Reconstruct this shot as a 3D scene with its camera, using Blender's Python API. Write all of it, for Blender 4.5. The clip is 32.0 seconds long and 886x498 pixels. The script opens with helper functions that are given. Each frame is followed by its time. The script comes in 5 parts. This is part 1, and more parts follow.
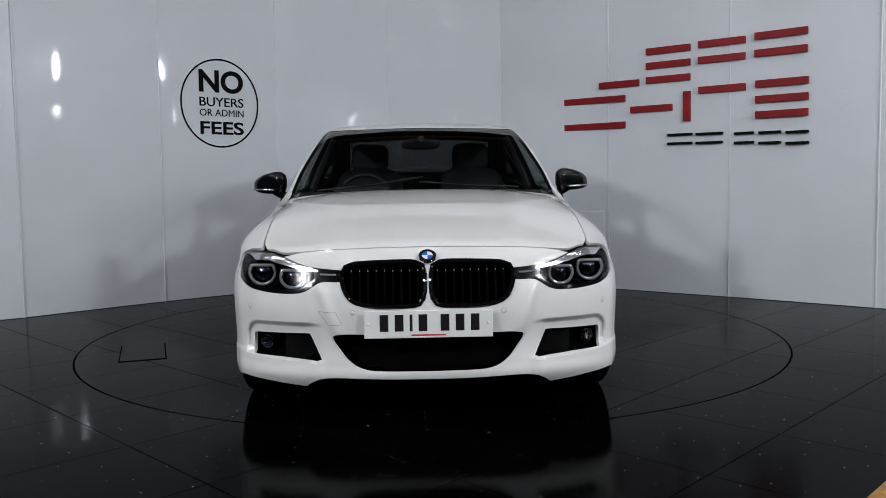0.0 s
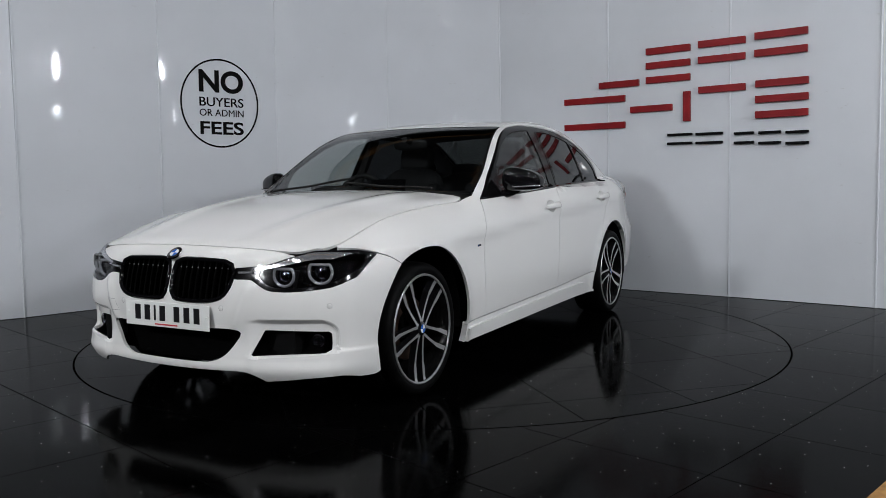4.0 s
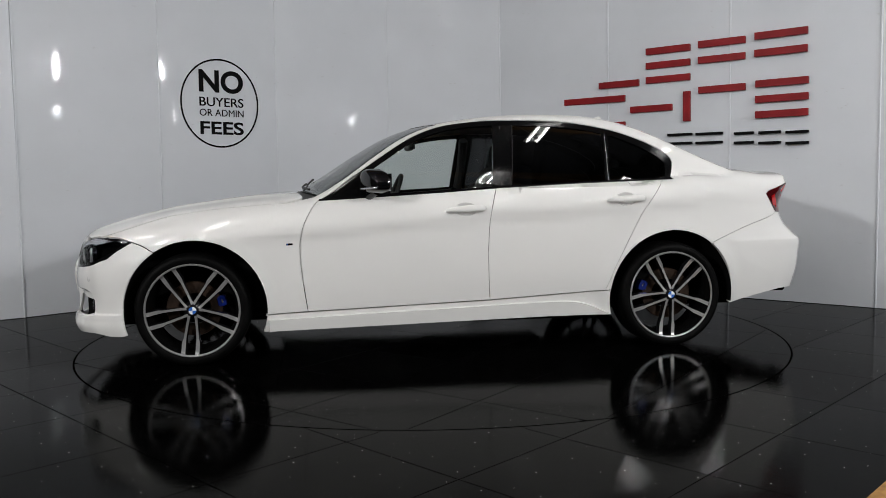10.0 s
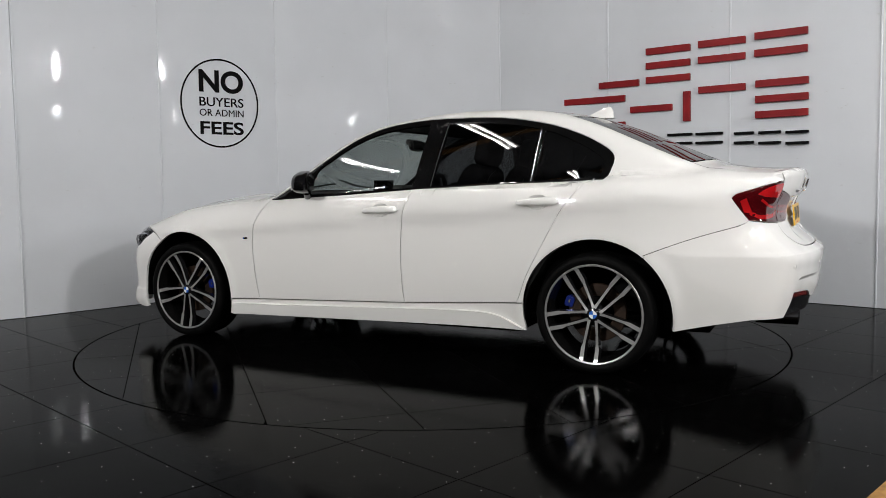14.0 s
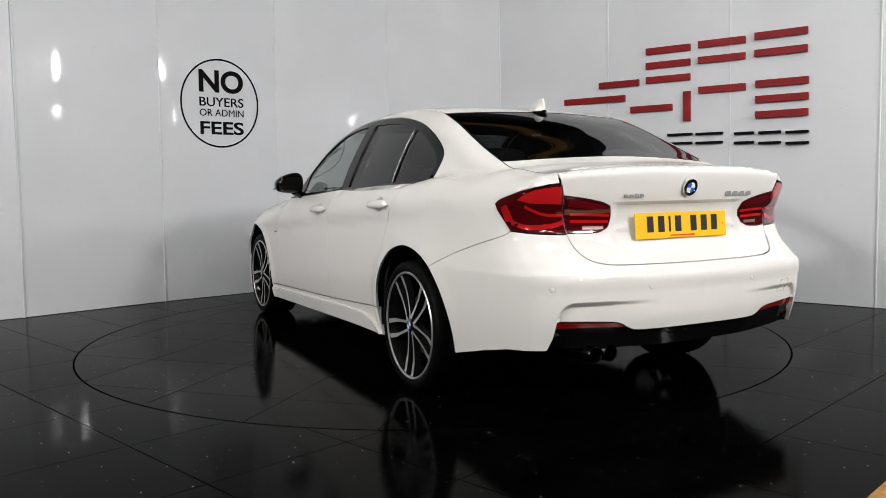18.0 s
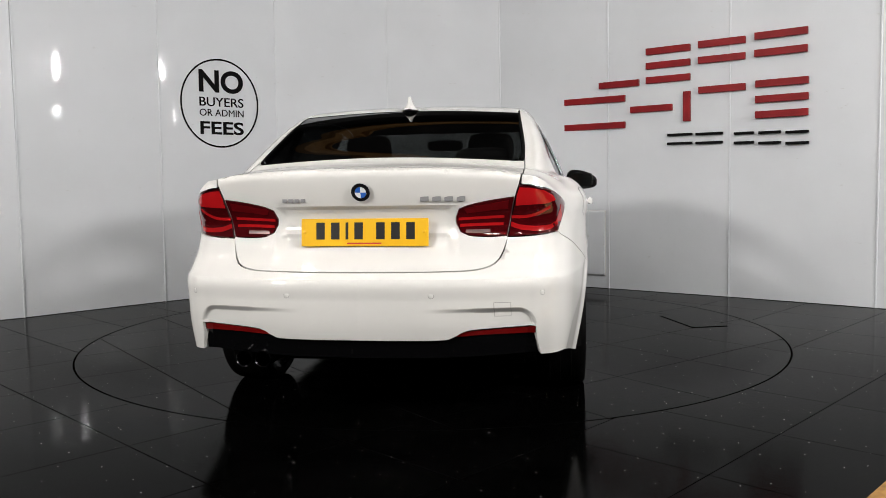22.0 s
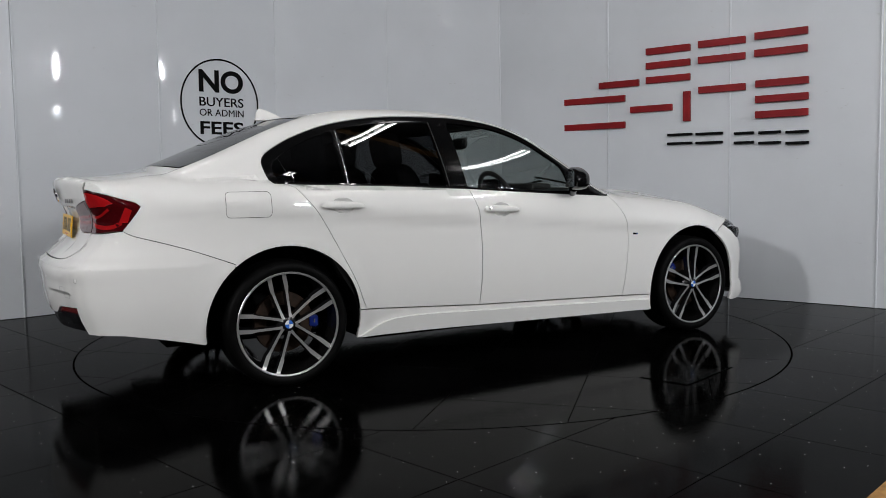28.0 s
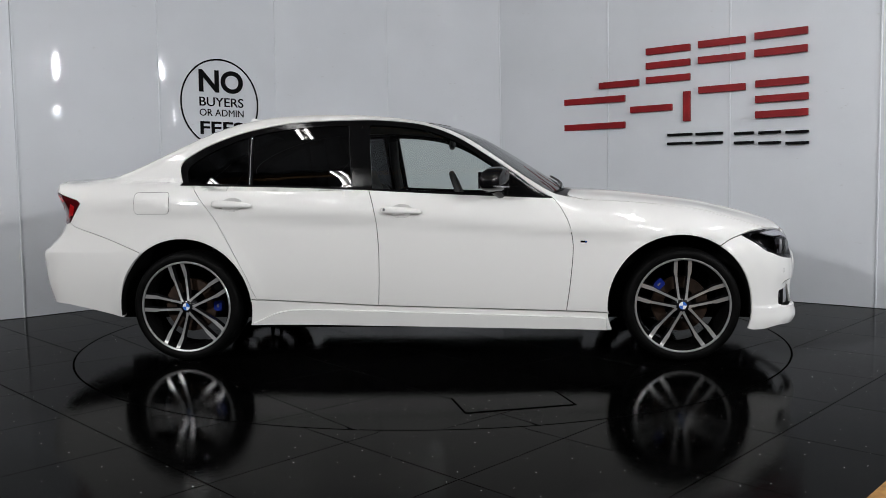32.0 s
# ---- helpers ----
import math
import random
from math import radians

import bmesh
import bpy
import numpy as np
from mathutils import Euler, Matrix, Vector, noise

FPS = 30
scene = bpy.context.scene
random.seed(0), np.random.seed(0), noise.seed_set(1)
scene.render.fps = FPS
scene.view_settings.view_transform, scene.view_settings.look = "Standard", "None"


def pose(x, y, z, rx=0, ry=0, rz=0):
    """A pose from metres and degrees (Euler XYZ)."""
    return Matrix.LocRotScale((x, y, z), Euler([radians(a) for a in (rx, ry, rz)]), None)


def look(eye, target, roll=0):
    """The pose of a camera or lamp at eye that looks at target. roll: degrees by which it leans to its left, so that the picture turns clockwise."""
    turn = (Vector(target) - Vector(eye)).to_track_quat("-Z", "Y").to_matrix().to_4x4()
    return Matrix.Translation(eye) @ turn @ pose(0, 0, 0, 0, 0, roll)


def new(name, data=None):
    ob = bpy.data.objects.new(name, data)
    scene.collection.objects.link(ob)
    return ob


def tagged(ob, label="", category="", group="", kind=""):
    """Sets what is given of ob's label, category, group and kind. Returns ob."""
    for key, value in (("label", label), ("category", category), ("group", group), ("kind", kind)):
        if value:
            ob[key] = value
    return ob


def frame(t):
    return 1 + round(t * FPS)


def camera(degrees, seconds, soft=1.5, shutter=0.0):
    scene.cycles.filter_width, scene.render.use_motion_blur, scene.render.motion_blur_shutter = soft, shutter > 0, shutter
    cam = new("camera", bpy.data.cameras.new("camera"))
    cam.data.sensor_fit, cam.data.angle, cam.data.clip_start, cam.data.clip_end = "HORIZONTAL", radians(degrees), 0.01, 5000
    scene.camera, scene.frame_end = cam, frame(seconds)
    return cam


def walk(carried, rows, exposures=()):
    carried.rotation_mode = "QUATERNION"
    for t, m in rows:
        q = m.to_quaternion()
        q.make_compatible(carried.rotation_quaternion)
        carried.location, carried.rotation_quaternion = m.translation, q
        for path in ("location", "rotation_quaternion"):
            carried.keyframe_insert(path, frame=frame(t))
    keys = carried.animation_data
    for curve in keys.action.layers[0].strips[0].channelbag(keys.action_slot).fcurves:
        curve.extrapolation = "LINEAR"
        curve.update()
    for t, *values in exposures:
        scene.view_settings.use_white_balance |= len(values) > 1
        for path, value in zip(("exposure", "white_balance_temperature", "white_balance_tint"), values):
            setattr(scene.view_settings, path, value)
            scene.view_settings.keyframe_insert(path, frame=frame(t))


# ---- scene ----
# ------------------------------------------------------------------ camera
EYE = (0.0, -5.4758, 0.9932)
AIM = (EYE[0] + math.sin(radians(0.7098)), EYE[1] + math.cos(radians(0.7098)), EYE[2] - math.tan(radians(4.4956)))
VIEW = look(EYE, AIM, -0.773)
cam = camera(57.392, 32.0, soft=0.3)
walk(cam, [(0.0, VIEW), (32.0, VIEW)],
     exposures=[(0.0, 0.05, 6050, 10), (3.5, 0.08, 6080, 10), (6.0, 0.1, 6300, 10), (9.0, 0.12, 6420, 10), (13.0, 0.3, 6500, 10),
                (17.0, 0.52, 6620, 10), (21.0, 0.58, 6750, 10), (23.0, 0.52, 6680, 10), (25.0, 0.14, 6520, 10), (28.0, 0.02, 6320, 10), (32.0, 0.25, 6300, 10)])

# turn of the platform: seconds, degrees clockwise seen from above
TURN = [(0, -1.30), (0.5, 0.95), (1, 3.98), (1.5, 7.95), (2, 12.42), (2.5, 16.84), (3, 21.27), (3.5, 25.70), (4.5, 34.6), (5.5, 43.39),
        (6, 47.75), (7, 56.56), (8, 65.25), (9, 73.77), (10, 82.18), (11, 90.59), (12, 99.29), (13, 108.23), (14, 117.15),
        (15.5, 130.8), (16.5, 139.91), (17, 144.34), (18, 153.21), (19, 162.14), (20, 170.98), (21, 179.83), (22, 188.81), (23, 197.75),
        (24, 206.67), (25, 215.52), (26.5, 228.6), (27.5, 237.25), (28, 241.46), (29, 249.76), (30, 258.16), (31, 266.73), (32, 275.45)]
CAR_X, CAR_Y = -0.0727, -0.0629

# ------------------------------------------------------------------ world and light
world = bpy.data.worlds.new("world")
scene.world = world
world.use_nodes = True
world.node_tree.nodes["Background"].inputs[0].default_value = (0.55, 0.6, 0.7, 1)
world.node_tree.nodes["Background"].inputs[1].default_value = 0.02


def area_lamp(name, eye, target, sx, sy, watts, colour):
    d = bpy.data.lights.new(name, "AREA")
    d.shape, d.size, d.size_y, d.energy, d.color = "RECTANGLE", sx, sy, watts, colour
    ob = new(name, d)
    ob.matrix_world = look(eye, target)
    return ob


# two large soft lamps on stands in front of the turntable, and four narrow upright ones beside and behind them
LAMPS = [((-4.75, -6.50, 3.36), (0.3, 0.9, 1.3), 0.50, 0.50, 208, (1.0, 0.985, 0.965)),
         ((3.85, -5.50, 2.95), (-0.3, 0.9, 1.3), 0.40, 0.40, 120, (1.0, 0.985, 0.965)),
         ((5.50, -3.15, 3.00), (-2.0, 1.3, 1.4), 0.06, 0.34, 54, (0.97, 0.985, 1.0)),
         ((6.07, -3.26, 2.12), (-2.91, 1.11, 1.61), 0.08, 0.26, 6, (0.97, 0.985, 1.0)),
         ((5.45, -5.13, 2.14), (-0.84, 2.63, 1.67), 0.10, 0.32, 9, (0.97, 0.985, 1.0)),
         ((-1.14, -7.16, 2.17), (0.27, 2.73, 1.69), 0.10, 0.25, 4, (0.97, 0.985, 1.0))]
for eye, aim, wide, tall, watts, colour in LAMPS:
    area_lamp("light_panel", eye, aim, wide, tall, watts, colour)


# ------------------------------------------------------------------ materials
def material(name, colour, rough=0.5, metal=0.0, coat=0.0, emit=None, power=0.0, spec=0.5):
    m = bpy.data.materials.new(name)
    m.use_nodes = True
    b = m.node_tree.nodes["Principled BSDF"]
    b.inputs["Base Color"].default_value = (*colour, 1)
    b.inputs["Roughness"].default_value = rough
    b.inputs["Metallic"].default_value = metal
    b.inputs["Coat Weight"].default_value = coat
    b.inputs["Coat Roughness"].default_value = 0.012
    b.inputs["Specular IOR Level"].default_value = spec
    if emit:
        b.inputs["Emission Color"].default_value = (*emit, 1)
        b.inputs["Emission Strength"].default_value = power
    return m


def node(m, kind, **settings):
    n = m.node_tree.nodes.new(kind)
    for key, value in settings.items():
        if key in n.inputs:
            n.inputs[key].default_value = value
    return n


def link(m, a, b):
    m.node_tree.links.new(a, b)


def bsdf(m):
    return m.node_tree.nodes["Principled BSDF"]


def vary(m, a, b, scale, detail=6.0, low=0.35, high=0.65, bump=0.0, bump_scale=60.0, rough=None, stretch=(1, 1, 1)):
    """Colour between a and b by a noise of that scale, with fine relief."""
    co = node(m, "ShaderNodeTexCoord")
    mp = node(m, "ShaderNodeMapping", Scale=stretch)
    link(m, co.outputs["Object"], mp.inputs[0])
    no = node(m, "ShaderNodeTexNoise", Scale=scale, Detail=detail)
    link(m, mp.outputs[0], no.inputs["Vector"])
    ra = node(m, "ShaderNodeValToRGB")
    ra.color_ramp.elements[0].position, ra.color_ramp.elements[1].position = low, high
    ra.color_ramp.elements[0].color, ra.color_ramp.elements[1].color = (*a, 1), (*b, 1)
    link(m, no.outputs["Fac"], ra.inputs[0])
    link(m, ra.outputs[0], bsdf(m).inputs["Base Color"])
    if rough:
        mr = node(m, "ShaderNodeMapRange")
        mr.inputs[3].default_value, mr.inputs[4].default_value = rough
        link(m, no.outputs["Fac"], mr.inputs[0])
        link(m, mr.outputs[0], bsdf(m).inputs["Roughness"])
    if bump:
        n2 = node(m, "ShaderNodeTexNoise", Scale=bump_scale, Detail=4.0)
        link(m, mp.outputs[0], n2.inputs["Vector"])
        bu = node(m, "ShaderNodeBump", Strength=bump, Distance=0.002)
        link(m, n2.outputs["Fac"], bu.inputs["Height"])
        link(m, bu.outputs[0], bsdf(m).inputs["Normal"])
    return m


PAINT = material("white_paint", (0.715, 0.71, 0.695), 0.55, 0.0, 1.0, spec=0.0)
GLOSS_BLACK = material("gloss_black", (0.003, 0.003, 0.0035), 0.04, spec=0.4)
BLACK_TRIM = material("black_trim", (0.003, 0.003, 0.0032), 0.12, spec=0.16)
SATIN_BLACK = vary(material("satin_black", (0.01, 0.01, 0.01), 0.45, spec=0.3), (0.003, 0.003, 0.003), (0.008, 0.008, 0.008), 9)
DARK_PLASTIC = vary(material("dark_plastic", (0.012, 0.012, 0.012), 0.6), (0.005, 0.005, 0.005), (0.011, 0.011, 0.011), 12, bump=0.1, bump_scale=300)
LINER = vary(material("arch_liner", (0.006, 0.006, 0.006), 0.85, spec=0.1), (0.002, 0.002, 0.002), (0.004, 0.004, 0.004), 10)
RUBBER = vary(material("tyre_rubber", (0.01, 0.01, 0.01), 0.55, spec=0.06), (0.0012, 0.0012, 0.0012), (0.003, 0.003, 0.003), 14, bump=0.15, bump_scale=180)
ALLOY = material("machined_alloy", (0.56, 0.56, 0.56), 0.28, 0.75)
ALLOY_DARK = material("dark_alloy", (0.010, 0.010, 0.011), 0.25, 0.3, 0.4)
BARREL = material("black_barrel", (0.004, 0.004, 0.004), 0.18, spec=0.4)
CHROME = material("chrome", (0.8, 0.8, 0.82), 0.07, 1.0)
BADGE = material("badge_silver", (0.30, 0.30, 0.31), 0.3, 0.3)
SENSOR_GAP = material("grey_gap", (0.2, 0.2, 0.2), 0.6)
SILVER = material("silver_plastic", (0.5, 0.5, 0.52), 0.25, 0.8)
BLUE = material("blue_caliper", (0.006, 0.022, 0.22), 0.3, 0.2, 0.6)
EMBLEM_BLUE = material("emblem_blue", (0.03, 0.13, 0.5), 0.2, 0.0, 1.0)
EMBLEM_WHITE = material("emblem_white", (0.8, 0.8, 0.82), 0.2, 0.0, 1.0)
EMBLEM_BLACK = material("emblem_black", (0.008, 0.008, 0.01), 0.15, 0.0, 1.0)
PLATE_WHITE = material("plate_white", (0.74, 0.75, 0.73), 0.3)
PLATE_YELLOW = material("plate_yellow", (0.82, 0.46, 0.01), 0.3)
INK = material("black_ink", (0.008, 0.008, 0.009), 0.35)
RED_INK = material("red_ink", (0.5, 0.02, 0.03), 0.35)
SEAT = vary(material("seat_cloth", (0.015, 0.015, 0.016), 0.75), (0.003, 0.003, 0.0035), (0.008, 0.008, 0.009), 40, bump=0.2, bump_scale=400)
HEADLINER = vary(material("headliner", (0.02, 0.02, 0.021), 0.9), (0.016, 0.016, 0.017), (0.024, 0.024, 0.025), 30)
RED_LENS = material("red_lens", (0.46, 0.009, 0.012), 0.08, 0.0, 1.0)
RED_DEEP = material("deep_red_lens", (0.055, 0.0016, 0.003), 0.06, 0.0, 1.0)
RED_BRIGHT = material("bright_red_bar", (0.36, 0.007, 0.009), 0.15, 0.0, 1.0)
RED_DARK = material("dark_red_lens", (0.10, 0.003, 0.005), 0.08, 0.0, 1.0)
REFLECTOR = material("red_reflector", (0.15, 0.004, 0.004), 0.25, 0.0, 1.0)
SMOKED_SILVER = material("smoked_silver", (0.25, 0.16, 0.16), 0.25, 0.3, 1.0)


def glass(name, tint, rough=0.0, base=0.06, edge=0.93):
    """Thin sheet: mirror at grazing angles, tinted see-through."""
    m = bpy.data.materials.new(name)
    m.use_nodes = True
    nt = m.node_tree
    nt.nodes.remove(nt.nodes["Principled BSDF"])
    tr = nt.nodes.new("ShaderNodeBsdfTransparent")
    tr.inputs[0].default_value = (*tint, 1)
    gl = nt.nodes.new("ShaderNodeBsdfGlossy")
    gl.inputs["Roughness"].default_value = rough
    lw = nt.nodes.new("ShaderNodeLayerWeight")
    lw.inputs[0].default_value = 0.5
    pw = nt.nodes.new("ShaderNodeMath")
    pw.operation = "POWER"
    pw.inputs[1].default_value = 5.0
    nt.links.new(lw.outputs["Facing"], pw.inputs[0])
    fr = nt.nodes.new("ShaderNodeMath")
    fr.operation = "MULTIPLY_ADD"
    fr.inputs[1].default_value, fr.inputs[2].default_value = edge, base
    nt.links.new(pw.outputs[0], fr.inputs[0])
    mx = nt.nodes.new("ShaderNodeMixShader")
    nt.links.new(fr.outputs[0], mx.inputs[0])
    nt.links.new(tr.outputs[0], mx.inputs[1])
    nt.links.new(gl.outputs[0], mx.inputs[2])
    nt.links.new(mx.outputs[0], nt.nodes["Material Output"].inputs[0])
    return m


GLASS = glass("window_glass", (0.84, 0.88, 0.86))
SCREEN_GLASS = glass("windscreen_glass", (0.40, 0.43, 0.425))
REAR_GLASS = glass("rear_glass", (0.10, 0.105, 0.105))
GLASS_DARK = glass("privacy_glass", (0.05, 0.052, 0.055))
LENS = glass("clear_lens", (0.9, 0.9, 0.92), 0.07, 0.006, 0.45)


def wall_material():
    m = material("white_wall_panel", (0.72, 0.72, 0.71), 0.035)
    b = bsdf(m)
    b.inputs["IOR"].default_value = 1.3
    co = node(m, "ShaderNodeTexCoord")
    n1 = node(m, "ShaderNodeTexNoise", Scale=1.3, Detail=5.0)
    link(m, co.outputs["Object"], n1.inputs["Vector"])
    ra = node(m, "ShaderNodeValToRGB")
    ra.color_ramp.elements[0].position, ra.color_ramp.elements[1].position = 0.25, 0.8
    ra.color_ramp.elements[0].color, ra.color_ramp.elements[1].color = (0.58, 0.60, 0.63, 1), (0.645, 0.665, 0.70, 1)
    link(m, n1.outputs["Fac"], ra.inputs[0])
    # scuffs and grime flecks with a shape of their own
    mp = node(m, "ShaderNodeMapping", Scale=(1, 1, 3.0))
    link(m, co.outputs["Object"], mp.inputs[0])
    n2 = node(m, "ShaderNodeTexNoise", Scale=9.0, Detail=8.0, Roughness=0.7)
    link(m, mp.outputs[0], n2.inputs["Vector"])
    r2 = node(m, "ShaderNodeValToRGB")
    r2.color_ramp.elements[0].position, r2.color_ramp.elements[1].position = 0.655, 0.72
    r2.color_ramp.elements[0].color, r2.color_ramp.elements[1].color = (0, 0, 0, 1), (0.5, 0.5, 0.5, 1)
    link(m, n2.outputs["Fac"], r2.inputs[0])
    mx = node(m, "ShaderNodeMixRGB")
    mx.inputs[2].default_value = (0.35, 0.33, 0.31, 1)
    link(m, r2.outputs[0], mx.inputs[0])
    link(m, ra.outputs[0], mx.inputs[1])
    link(m, mx.outputs[0], b.inputs["Base Color"])
    n3 = node(m, "ShaderNodeTexNoise", Scale=2.2, Detail=2.0)
    link(m, co.outputs["Object"], n3.inputs["Vector"])
    bu = node(m, "ShaderNodeBump", Strength=0.12, Distance=0.01)
    link(m, n3.outputs["Fac"], bu.inputs["Height"])
    link(m, bu.outputs[0], b.inputs["Normal"])
    return m


def tile_material():
    m = material("black_stone_tile", (0.012, 0.012, 0.013), 0.1, 0.0, 0.0)
    b = bsdf(m)
    b.inputs["IOR"].default_value = 1.067
    co = node(m, "ShaderNodeTexCoord")
    ge = node(m, "ShaderNodeNewGeometry")
    oi = node(m, "ShaderNodeObjectInfo")
    n1 = node(m, "ShaderNodeTexNoise", Scale=3.0, Detail=7.0)
    link(m, ge.outputs["Position"], n1.inputs["Vector"])
    ra = node(m, "ShaderNodeValToRGB")
    ra.color_ramp.elements[0].position, ra.color_ramp.elements[1].position = 0.3, 0.75
    ra.color_ramp.elements[0].color, ra.color_ramp.elements[1].color = (0.0003, 0.0003, 0.0003, 1), (0.0011, 0.0011, 0.0011, 1)
    link(m, n1.outputs["Fac"], ra.inputs[0])
    # flecks in the stone, their glint painted as a near-white base colour
    vo = node(m, "ShaderNodeTexVoronoi", Scale=13.0)
    vo.voronoi_dimensions = "2D"
    link(m, co.outputs["Object"], vo.inputs["Vector"])
    lt = node(m, "ShaderNodeMath")
    lt.operation = "LESS_THAN"
    lt.inputs[1].default_value = 0.024
    link(m, vo.outputs["Distance"], lt.inputs[0])
    sp = node(m, "ShaderNodeSeparateColor")
    link(m, vo.outputs["Color"], sp.inputs[0])
    gt = node(m, "ShaderNodeMath")
    gt.operation = "GREATER_THAN"
    gt.inputs[1].default_value = 0.72
    link(m, sp.outputs[0], gt.inputs[0])
    mu = node(m, "ShaderNodeMath")
    mu.operation = "MULTIPLY"
    link(m, lt.outputs[0], mu.inputs[0])
    link(m, gt.outputs[0], mu.inputs[1])
    mx = node(m, "ShaderNodeMixRGB")
    mx.inputs[2].default_value = (0.9, 0.9, 0.9, 1)
    link(m, mu.outputs[0], mx.inputs[0])
    link(m, ra.outputs[0], mx.inputs[1])
    link(m, mx.outputs[0], b.inputs["Base Color"])
    n2 = node(m, "ShaderNodeTexNoise", Scale=5.0, Detail=6.0)
    link(m, ge.outputs["Position"], n2.inputs["Vector"])
    mr = node(m, "ShaderNodeMapRange")
    mr.inputs[1].default_value, mr.inputs[2].default_value, mr.inputs[3].default_value, mr.inputs[4].default_value = 0.3, 0.75, 0.045, 0.10
    link(m, n2.outputs["Fac"], mr.inputs[0])
    n3 = node(m, "ShaderNodeTexNoise", Scale=38.0, Detail=8.0, Roughness=0.75)
    link(m, ge.outputs["Position"], n3.inputs["Vector"])
    m3 = node(m, "ShaderNodeMapRange")
    m3.inputs[1].default_value, m3.inputs[2].default_value, m3.inputs[3].default_value, m3.inputs[4].default_value = 0.35, 0.7, -0.025, 0.05
    link(m, n3.outputs["Fac"], m3.inputs[0])
    ad = node(m, "ShaderNodeMath")
    ad.use_clamp = True
    link(m, mr.outputs[0], ad.inputs[0])
    link(m, m3.outputs[0], ad.inputs[1])
    link(m, ad.outputs[0], b.inputs["Roughness"])
    # each tile lies a hair off level
    of = node(m, "ShaderNodeVectorMath")
    of.operation = "SUBTRACT"
    wn = node(m, "ShaderNodeTexWhiteNoise")
    wn.noise_dimensions = "1D"
    link(m, oi.outputs["Random"], wn.inputs["W"])
    link(m, wn.outputs["Color"], of.inputs[0])
    of.inputs[1].default_value = (0.5, 0.5, 0.5)
    sc = node(m, "ShaderNodeVectorMath")
    sc.operation = "MULTIPLY_ADD"
    sc.inputs[1].default_value = (0.006, 0.006, 0.0)
    link(m, of.outputs[0], sc.inputs[0])
    bu = node(m, "ShaderNodeBump", Strength=0.10, Distance=0.002)
    link(m, n3.outputs["Fac"], bu.inputs["Height"])
    link(m, bu.outputs[0], sc.inputs[2])
    link(m, sc.outputs[0], b.inputs["Normal"])
    return m


WALL = wall_material()
TILE = tile_material()
GROUT = material("grout", (0.0012, 0.0012, 0.0012), 1.0, spec=0.0)
SEAM = material("seam_strip", (0.6, 0.62, 0.65), 0.4)
STRIP = material("aluminium_strip", (0.62, 0.62, 0.61), 0.3, 0.6)
SIGN_RED = vary(material("red_sign", (0.30, 0.007, 0.012), 0.45, spec=0.2), (0.185, 0.004, 0.007), (0.235, 0.006, 0.009), 5)
SIGN_BLACK = material("black_sign", (0.003, 0.003, 0.0035), 0.5, spec=0.04)
HALL = vary(material("hall_cladding", (0.035, 0.035, 0.037), 0.7), (0.025, 0.025, 0.027), (0.045, 0.045, 0.047), 2)
ROOF_SHEET = vary(material("roof_sheet", (0.06, 0.06, 0.065), 0.7), (0.045, 0.045, 0.05), (0.075, 0.075, 0.08), 2)
BEAM = vary(material("ochre_beam", (0.25, 0.13, 0.04), 0.6), (0.2, 0.10, 0.03), (0.30, 0.16, 0.05), 3)
TUBE = material("lamp_tube", (0.9, 0.9, 0.9), 0.5, emit=(1.0, 0.98, 0.95), power=46.0)
WOOD = vary(material("ochre_board", (0.34, 0.16, 0.03), 0.6), (0.16, 0.07, 0.015), (0.52, 0.28, 0.06), 14, low=0.3, high=0.7, bump=0.5, bump_scale=40)


# ------------------------------------------------------------------ mesh tools
def mesh_object(name, bm, mat, smooth=False, parent=None, label=""):
    me = bpy.data.meshes.new(name)
    bm.normal_update()
    if smooth:
        for e in bm.edges:
            if len(e.link_faces) == 2 and e.calc_face_angle(0.0) > 0.65:
                e.smooth = False
    bm.to_mesh(me)
    bm.free()
    me.materials.append(mat)
    if smooth:
        me.polygons.foreach_set("use_smooth", [True] * len(me.polygons))
    ob = new(name, me)
    if parent:
        ob.parent = parent
    if label:
        ob["label"] = label
    return ob


def part(name, bm, mat, parent, label="", smooth=False):
    return mesh_object(name, bm, mat, smooth, parent, label)


def add_box(bm, sx, sy, sz, m=Matrix.Identity(4), bevel=0.0):
    r = bmesh.ops.create_cube(bm, size=1.0, matrix=m @ Matrix.Diagonal((sx, sy, sz, 1)))
    if bevel > 0:
        es = list({e for v in r["verts"] for e in v.link_edges})
        bmesh.ops.bevel(bm, geom=es, offset=bevel, segments=2, affect="EDGES", profile=0.5)
    return bm


def box(sx, sy, sz, m=Matrix.Identity(4), bevel=0.0):
    return add_box(bmesh.new(), sx, sy, sz, m, bevel)


def revolve(bm, profile, m=Matrix.Identity(4), n=64, closed=False):
    """Turn a profile of (radius, height) about the local z axis."""
    rings = []
    for i in range(n):
        a = 2 * math.pi * i / n
        rings.append([bm.verts.new(m @ Vector((r * math.cos(a), r * math.sin(a), h))) for r, h in profile])
    k = len(profile)
    for i in range(n):
        p, q = rings[i], rings[(i + 1) % n]
        for j in range(k if closed else k - 1):
            bm.faces.new((p[j], q[j], q[(j + 1) % k], p[(j + 1) % k]))
    return bm


